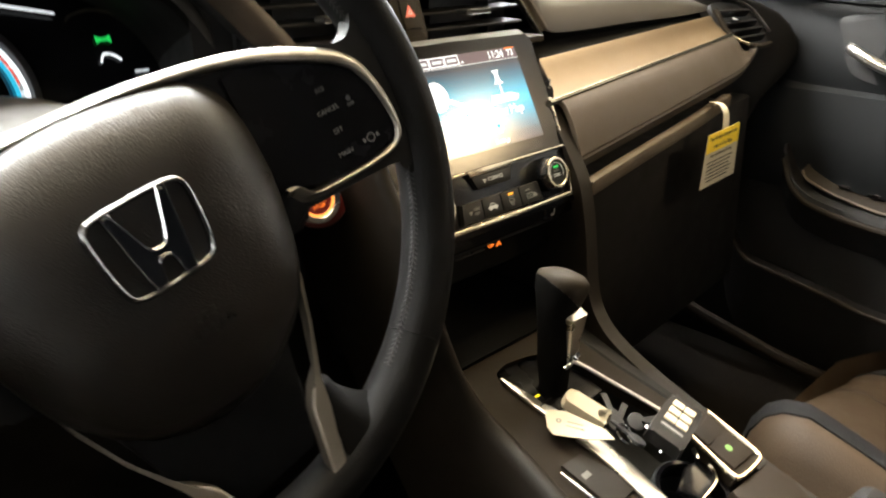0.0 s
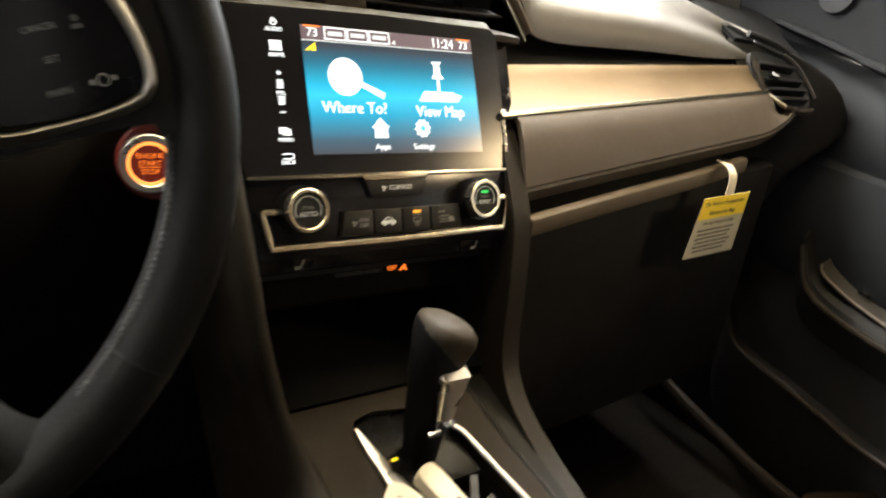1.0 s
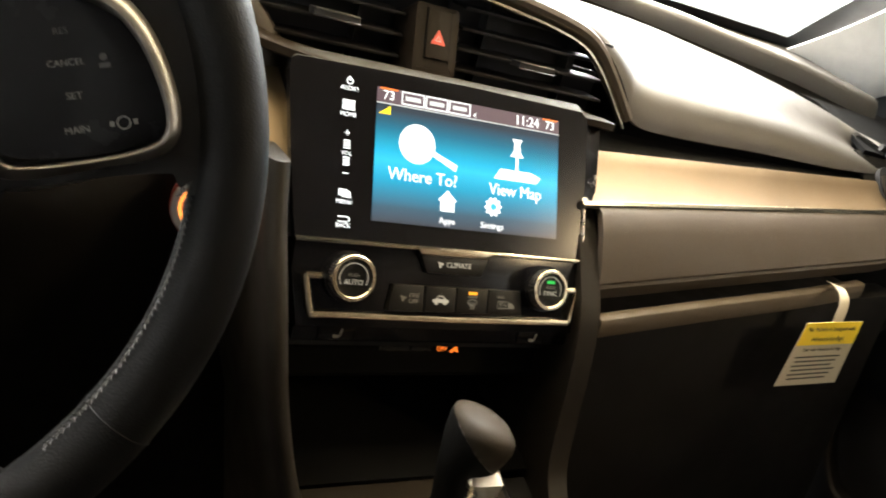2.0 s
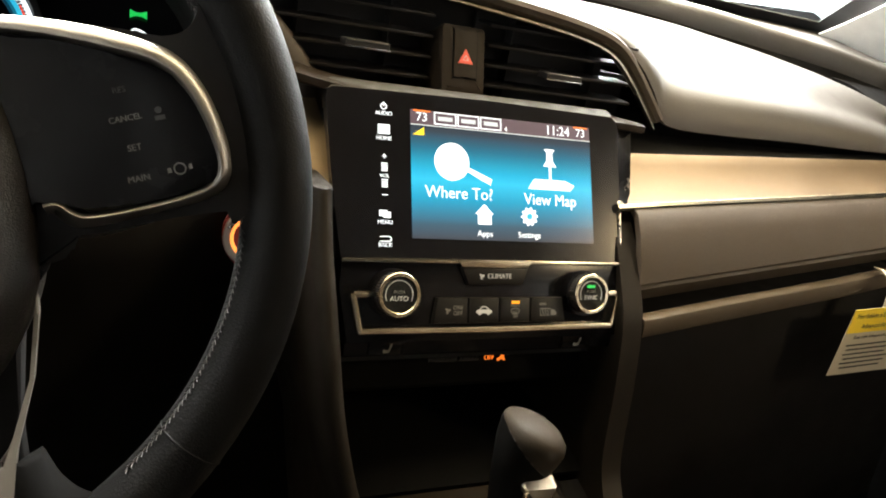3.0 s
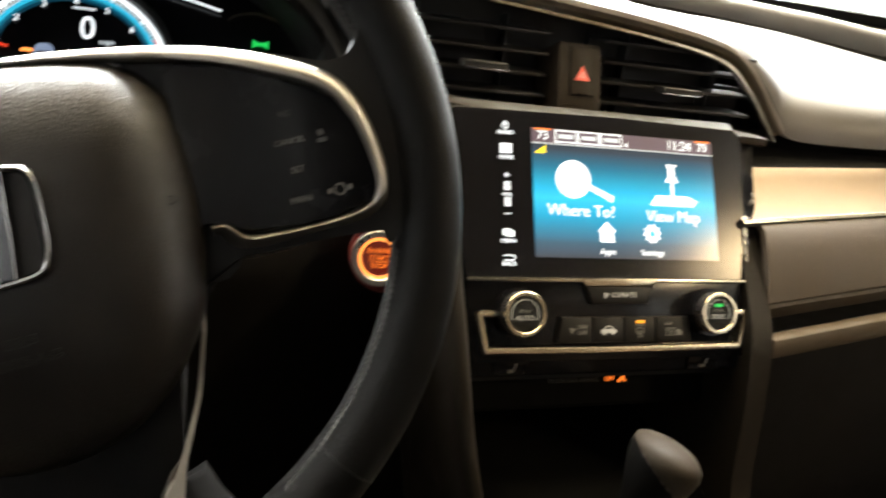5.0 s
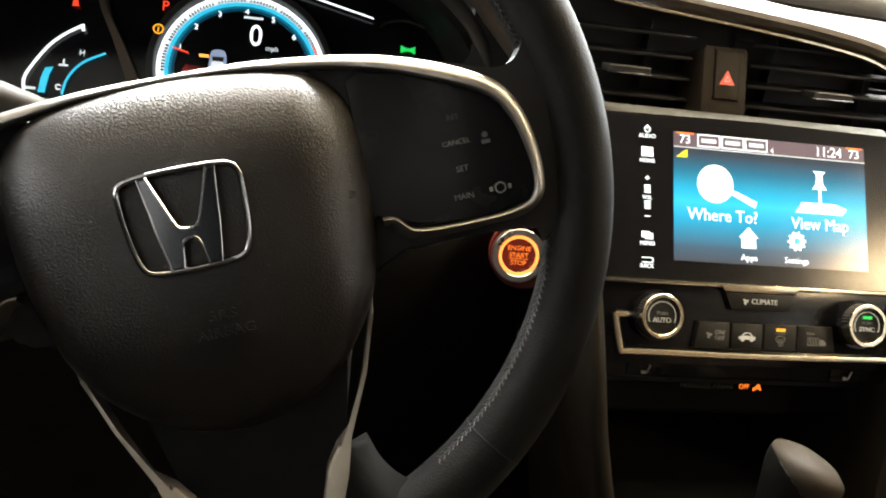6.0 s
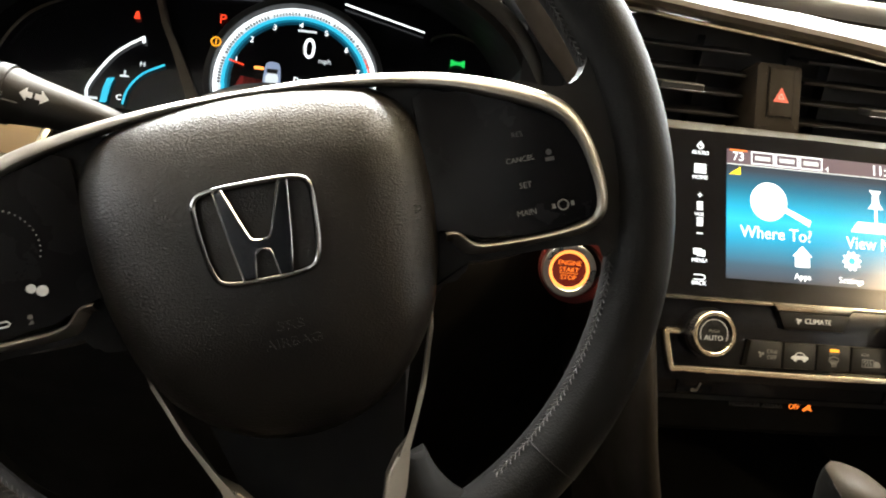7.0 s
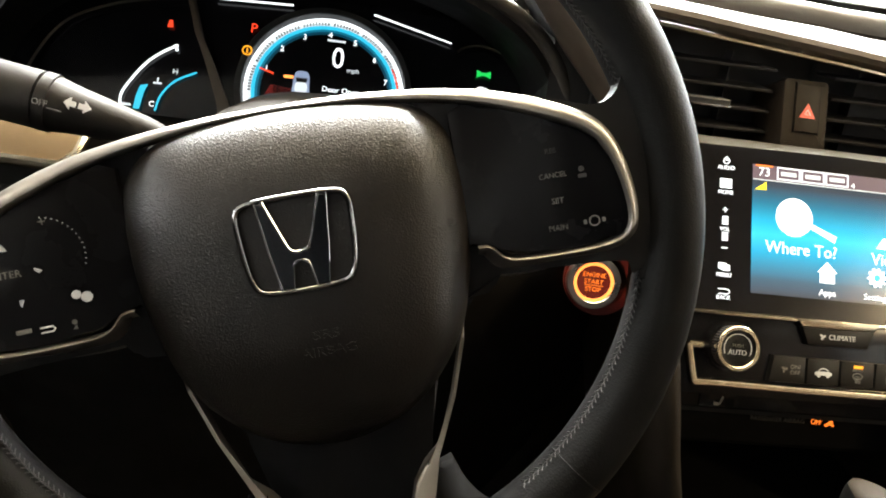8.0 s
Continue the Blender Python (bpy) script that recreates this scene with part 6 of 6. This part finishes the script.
part("upper_panel", thick(loft(door_rows(((0.745, 0.925), (0.715, 0.930), (0.685, 0.915), (0.672, 0.885), (0.668, 0.84), (0.672, 0.795), (0.680, 0.785)), -0.9, 0.36, 40, lift=0.14)), 0.01), DOOR_UPPER, door, "grey vinyl door top")
part("middle_panel", thick(loft(door_rows(((0.678, 0.790), (0.660, 0.780), (0.655, 0.72), (0.660, 0.65), (0.675, 0.62)), -0.9, 0.36)), 0.01), DOOR_UPPER, door, "padded grey vinyl door middle")
part("lower_panel", thick(loft(door_rows(((0.690, 0.66), (0.685, 0.55), (0.680, 0.45), (0.690, 0.36), (0.70, 0.30)), -0.9, 0.36)), 0.01), VINYL_SHADED, door)
arm = smooth_line([(0.660, -0.016, 0.676), (0.655, -0.026, 0.656), (0.651, -0.036, 0.638), (0.650, -0.050, 0.6235), (0.648, -0.070, 0.6135), (0.645, -0.110, 0.6055), (0.640, -0.178, 0.599), (0.630, -0.30, 0.591), (0.625, -0.60, 0.585)], 6)
part("armrest", thick(loft([[p + Vector((0.05, 0.0, 0.022)), p + Vector((0.012, 0.002, 0.020)), p + Vector((0.003, 0, 0.012)), p, p + Vector((0.006, 0, -0.012)), p + Vector((0.03, 0.01, -0.05))] for p in arm]), 0.006), VINYL_SHADED, door, "dark armrest with an edge bead lightened to look lit")
# edge beads lighter than the door vinyl: their lit look is in the colour
part("armrest_edge", tube(arm, 0.004, 0.005, 8), PANEL_TAN, door)
plate = smooth_line([(0.662, -0.046, 0.662), (0.657, -0.058, 0.650), (0.653, -0.104, 0.635), (0.650, -0.173, 0.6225), (0.645, -0.30, 0.612)], 6)
part("switch_plate", thick(loft([[p + Vector((0.03, -0.01, 0.018)), p + Vector((0.012, -0.004, 0.010)), p + Vector((0.002, 0, 0.002)), p, p + Vector((0.002, 0, -0.004))] for p in plate]), 0.003), PANEL_TAN, door, "tan lit window switch plate")
part("plate_edge", tube(plate, 0.0016, 0.0020, 8), LIT_EDGE, door)
for y, z in ((-0.109, 0.6465), (-0.150, 0.642)):
    part("window_switch", block(0.660, 0.672, y - 0.008, y + 0.008, z, z + 0.004, 0.001), CHROME, door)
pocket = smooth_line([(0.672, 0.074, 0.610), (0.668, 0.066, 0.570), (0.664, 0.050, 0.530), (0.660, 0.026, 0.500), (0.655, 0.0, 0.4935), (0.648, -0.06, 0.487), (0.640, -0.13, 0.478), (0.632, -0.20, 0.470), (0.625, -0.40, 0.462), (0.622, -0.70, 0.460)], 6)
part("pocket", thick(loft([[p + Vector((0.03, 0.006, 0.0)), p + Vector((0.006, 0, 0.001)), p, p + Vector((0.002, 0, -0.008)), p + Vector((0.012, 0, -0.10)), p + Vector((0.03, 0, -0.15))] for p in pocket]), 0.004), VINYL_SHADED, door, "dark map pocket")
part("pocket_edge", tube(pocket, 0.0035, 0.0045, 8), PANEL_TAN, door, "pocket edge bead in a tan lightened to look lit")
hb = Matrix((Vector((0, -1, 0)), Vector((0, 0, 1)), Vector((-1, 0, 0)))).transposed().to_4x4()
hb.translation = (0.672, -0.120, 0.828)
part("handle_bowl", moved(slab(flat(smooth_line([(-0.058, 0.058), (-0.050, 0.020), (-0.040, -0.012), (-0.010, -0.028), (0.06, -0.036), (0.13, -0.030), (0.15, 0.02), (0.13, 0.060), (0.03, 0.064)], 5, True)), -0.02, 0.001, 0.002), hb), MATT_BLACK, door, "black recessed handle bowl")
part("door_handle", tube(smooth_line([(0.660, -0.080, 0.846), (0.653, -0.092, 0.842), (0.650, -0.115, 0.831), (0.648, -0.140, 0.822), (0.650, -0.17, 0.816), (0.655, -0.20, 0.812)], 5), lambda t: 0.005 + 0.004 * math.sin(math.pi * t), 0.008, 10), SATIN, door, "silver inner door handle")
part("sill", tube(smooth_line([(0.665, 0.16, 0.395), (0.660, 0.10, 0.374), (0.655, 0.0, 0.355), (0.650, -0.12, 0.338), (0.645, -0.40, 0.330), (0.645, -0.8, 0.33)], 6), 0.010, 0.012, 10), PANEL_TAN, door, "sill edge bead in a tan lightened to look lit")
sail = [(-0.12, 0.90), (0.13, 0.925), (0.27, 0.935), (0.262, 0.962), (0.205, 0.992), (0.155, 1.014), (0.086, 1.046), (-0.02, 1.094), (-0.12, 1.13)]
part("mirror_sail", yz(slab(sail[::-1], 0.696, 0.712, 0.004)), DOOR_UPPER, door, "dark mirror corner panel")
part("ledge", tube(smooth_line([(0.688, 0.135, 0.9455), (0.684, 0.08, 0.935), (0.678, 0.022, 0.9235), (0.668, -0.05, 0.910), (0.660, -0.2, 0.905), (0.66, -0.5, 0.90)], 6), 0.010, 0.006, 10), DOOR_UPPER, door, "rounded ledge along the door top")
part("tweeter", moved(disc(0.024, -0.004, 0.004, 32, 0.003), Matrix.Translation((0.694, 0.072, 0.990)) @ hb.to_3x3().to_4x4()), MATT_BLACK, door, "round tweeter grille")

# ---- passenger seat ----
seat = thing("passenger_seat", (0.39, -0.5, 0.30), "tan-lit leather passenger seat with a dark mesh band", "car seat")


def cushion(x):
    """Height of the seat cushion across its width."""
    u = abs(x - 0.395) / 0.245
    return 0.508 - 0.26 * max(0.0, x - 0.25) + (0.036 if x < 0.395 else 0.010) * max(0.0, 1 - ((u - 0.80) / 0.34) ** 2) - 0.05 * max(0.0, u - 0.88) / 0.12


def seat_skin(xa, xb, grow=0.0, n=12):
    rows = []
    for x in np.linspace(xa, xb, n):
        u = abs(x - 0.395) / 0.245
        fy = -0.185 - 0.14 * max(0, u - 0.55) ** 1.5 - 0.03 * max(0.0, x - 0.25)
        h = cushion(x) + grow
        rows.append([(x, fy + 0.035, 0.38), (x, fy + 0.015 + grow, 0.43), (x, fy + grow, h - 0.045), (x, fy - 0.012, h - 0.020), (x, fy - 0.030, h - 0.006), (x, fy - 0.055, h), (x, fy - 0.10, h - 0.012), (x, fy - 0.20, h - 0.045), (x, fy - 0.36, h - 0.085), (x, fy - 0.55, h - 0.11)])
    return rows


part("cushion", thick(loft(seat_skin(0.150, 0.640, 0.0, 30)), 0.01), SEAT_CLOTH, seat, "tan-lit leather cushion", sharp=70)
part("mesh_band", thick(loft(seat_skin(0.202, 0.240, 0.002, 5)), 0.002), SEAT_BAND, seat, "dark mesh band")
part("mesh_band", thick(loft(seat_skin(0.538, 0.568, 0.002, 4)), 0.002), SEAT_BAND, seat, "dark mesh band")
part("seam", thick(loft(seat_skin(0.4335, 0.4365, 0.0007, 3)), 0.002), SEAT_BAND, seat, "dark sewn seam")
part("side_trim", block(0.148, 0.175, -0.75, -0.26, 0.32, 0.46, 0.01), VINYL_SHADED, seat)
part("frame", block(0.19, 0.60, -0.70, -0.24, 0.30, 0.38), MATT_BLACK, seat)
part("backrest", block(0.17, 0.62, -0.92, -0.76, 0.45, 1.12, 0.04, 3), SEAT_CLOTH, seat, "leather backrest")

# ---- driver footwell ----
for nm, x0, x1, z0, z1 in (("brake_pedal", -0.30, -0.21, 0.46, 0.52), ("accelerator_pedal", -0.17, -0.115, 0.40, 0.55)):
    p = thing(nm, ((x0 + x1) / 2, 0.34, 0.40), "black ribbed rubber foot pedal in the dark footwell", "pedal")
    part("pad", moved(block(x0, x1, -0.008, 0.008, z0 - 0.49, z1 - 0.49, 0.004), pose(0, 0.33, 0.49, -25, 0, 0)), MATT_BLACK, p)
    part("arm", tube([((x0 + x1) / 2, 0.345, (z0 + z1) / 2), ((x0 + x1) / 2, 0.42, 0.62)], 0.008, 0.008, 8), MATT_BLACK, p)
    for i in range(4):
        part("rib", moved(block(x0 + 0.008, x1 - 0.008, -0.012, -0.007, -0.02 + 0.012 * i, -0.015 + 0.012 * i, 0.001), pose(0, 0.33, 0.49, -25, 0, 0)), TYRE, p)

# ---- hanging tag ----
tag = thing("hang_tag", (0.42, -0.03, 0.69), "yellow and white paper tag hanging from the dash shelf", "tag")
F_TAG = plane_frame((0.4195, -0.028, 0.731), -2, 3)
part("card", moved(slab([(-0.041, 0.034), (0.041, 0.034), (0.044, -0.038), (-0.047, -0.037)][::-1], -0.0006, 0.0), F_TAG), PAPER, tag)
part("yellow_band", moved(slab([(-0.041, 0.034), (0.041, 0.034), (0.0418, 0.009), (-0.0425, 0.009)][::-1], 0.0, 0.0004), F_TAG), YELLOW, tag, "yellow printed band")
for words, size, y, z in (("This Vehicle is Equipped with", 0.0068, 0.0265, 0.0004), ("Advanced Air Bags", 0.0070, 0.0155, 0.0004), ("Even with Advanced Air Bags", 0.0054, 0.0035, 0.0)):
    part("tag_writing", text(words, size, at(F_TAG, -0.001, y, z), squash=0.88), INK, tag)
for x0, x1, y0, y1 in [(-0.036 + 0.002 * (i % 2), 0.030 - 0.004 * (i % 3), -0.0055 - 0.005 * i, -0.0040 - 0.005 * i) for i in range(6)]:
    part("tag_writing", bars([(x0, x1, y0, y1)], F_TAG, 0.0, 0.0003), INK, tag)
strap = smooth_line([(0.424, -0.004, 0.795), (0.4235, -0.016, 0.7945), (0.4225, -0.025, 0.786), (0.4215, -0.028, 0.772), (0.421, -0.0285, 0.756)], 5)
part("strap", tube(strap, 0.0075, 0.0006, 8, up=(0, -1, 0.2), square=True), PAPER, tag, "white paper strap")

# ---- keys on the console ----
fob = thing("key_fob", (0.03, -0.19, 0.59), "dark key fob with pale rubber buttons on the console", "key fob")
F_FOB = Q @ pose(0.0352, -0.1105, 0.020, 6, 5, 12)
fob_line = flat(smooth_line([(-0.0315, -0.012), (-0.026, -0.0165), (0.027, -0.0160), (0.032, -0.010), (0.032, 0.010), (0.027, 0.0160), (-0.026, 0.0165), (-0.0315, 0.012)], 4, True))
part("case", moved(slab(fob_line, -0.004, 0.0085, 0.003, 3), F_FOB), BUTTON, fob, "dark grey plastic case")
for i in range(3):
    for j in range(2):
        part("button", moved(block(-0.0044, 0.0044, -0.0052, 0.0052, 0.0082, 0.0097, 0.0012), at(F_FOB, -0.003 + 0.0120 * i, -0.0056 + 0.0112 * j)), WHITE_PLASTIC, fob, "pale rubber button")
part("button", moved(block(-0.0018, 0.0018, -0.0105, 0.0105, 0.0082, 0.0092, 0.0008), at(F_FOB, -0.0155, 0)), LEGEND_DIM, fob)
part("loop", moved(tube(smooth_line([(0.0220, -0.0900, 0.014), (0.0175, -0.0955, 0.017), (0.0180, -0.1030, 0.016), (0.0130, -0.1110, 0.015), (0.0085, -0.1190, 0.013)], 5), 0.0017, 0.0017, 8), Q), CHROME, fob, "chrome key loop")
kr = thing("key_ring", (0.0, -0.165, 0.58), "dark key bunch on a steel ring", "key ring")
part("ring", moved(tube([(0.009 * math.cos(a), 0.009 * math.sin(a), 0.0) for a in np.linspace(0, 2 * math.pi, 28, endpoint=False)], 0.0012, 0.0012, 8, True), Q @ pose(0.0033, -0.0857, 0.008, 25, 10, 0)), CHROME, kr)
for i, (x, y, t) in enumerate(((0.014, -0.066, 60), (0.006, -0.074, 20), (0.022, -0.084, -30), (0.0, -0.098, 100))):
    part("key", moved(join(disc(0.0085, 0, 0.003, 20, 0.001), block(0.006, 0.026, -0.003, 0.003, 0.0006, 0.0026)), Q @ pose(x, y, 0.003 + 0.003 * i, 8 * i, -6, t)), MATT_BLACK, kr, "black headed key")
fl = thing("flash_drive", (-0.01, -0.13, 0.59), "small white plastic stick on the console", "stick")
F_FL = Q @ pose(-0.0085, -0.0470, 0.006, 0, 6, -72)
part("body", moved(slab(flat(smooth_line([(-0.013, -0.0092), (0.0185, -0.0092), (0.0205, -0.0080), (0.0205, 0.0080), (0.0185, 0.0092), (-0.013, 0.0092), (-0.0185, 0.0070), (-0.0212, 0.0), (-0.0185, -0.0070)], 4, True)), 0, 0.011, 0.0018, 2), F_FL), WHITE_PLASTIC, fl)
part("cap", moved(block(0.0200, 0.0230, -0.0080, 0.0080, 0.0008, 0.0102, 0.0015), F_FL), PANEL_TAN, fl, "tan cap")
pt = thing("paper_key_tag", (-0.038, -0.14, 0.60), "cream paper key tag with a punched hole", "tag")
F_PT = Q @ pose(-0.040, -0.058, 0.012, 6, -8, -60)
tag_bm = slab([(-0.0215, -0.0030), (-0.0150, -0.0095), (0.0150, -0.0050), (0.0360, 0.0020), (0.0270, 0.0100), (-0.0090, 0.0190), (-0.0230, 0.0165), (-0.0255, 0.0110)], 0, 0.0008)
part("card", moved(tag_bm, F_PT), PAPER, pt, "cream paper card")
part("hole_ring", moved(ring(0.0012, 0.0024, 0.0006, 0.0011, 16, -0.0131, 0.0069), F_PT), LEGEND_DIM, pt)
part("tag_writing", bars([(-0.006, 0.008, 0.0075, 0.0085), (-0.006, 0.010, 0.0030, 0.0040)], F_PT, 0.0008, 0.0010), LEGEND_DIM, pt)
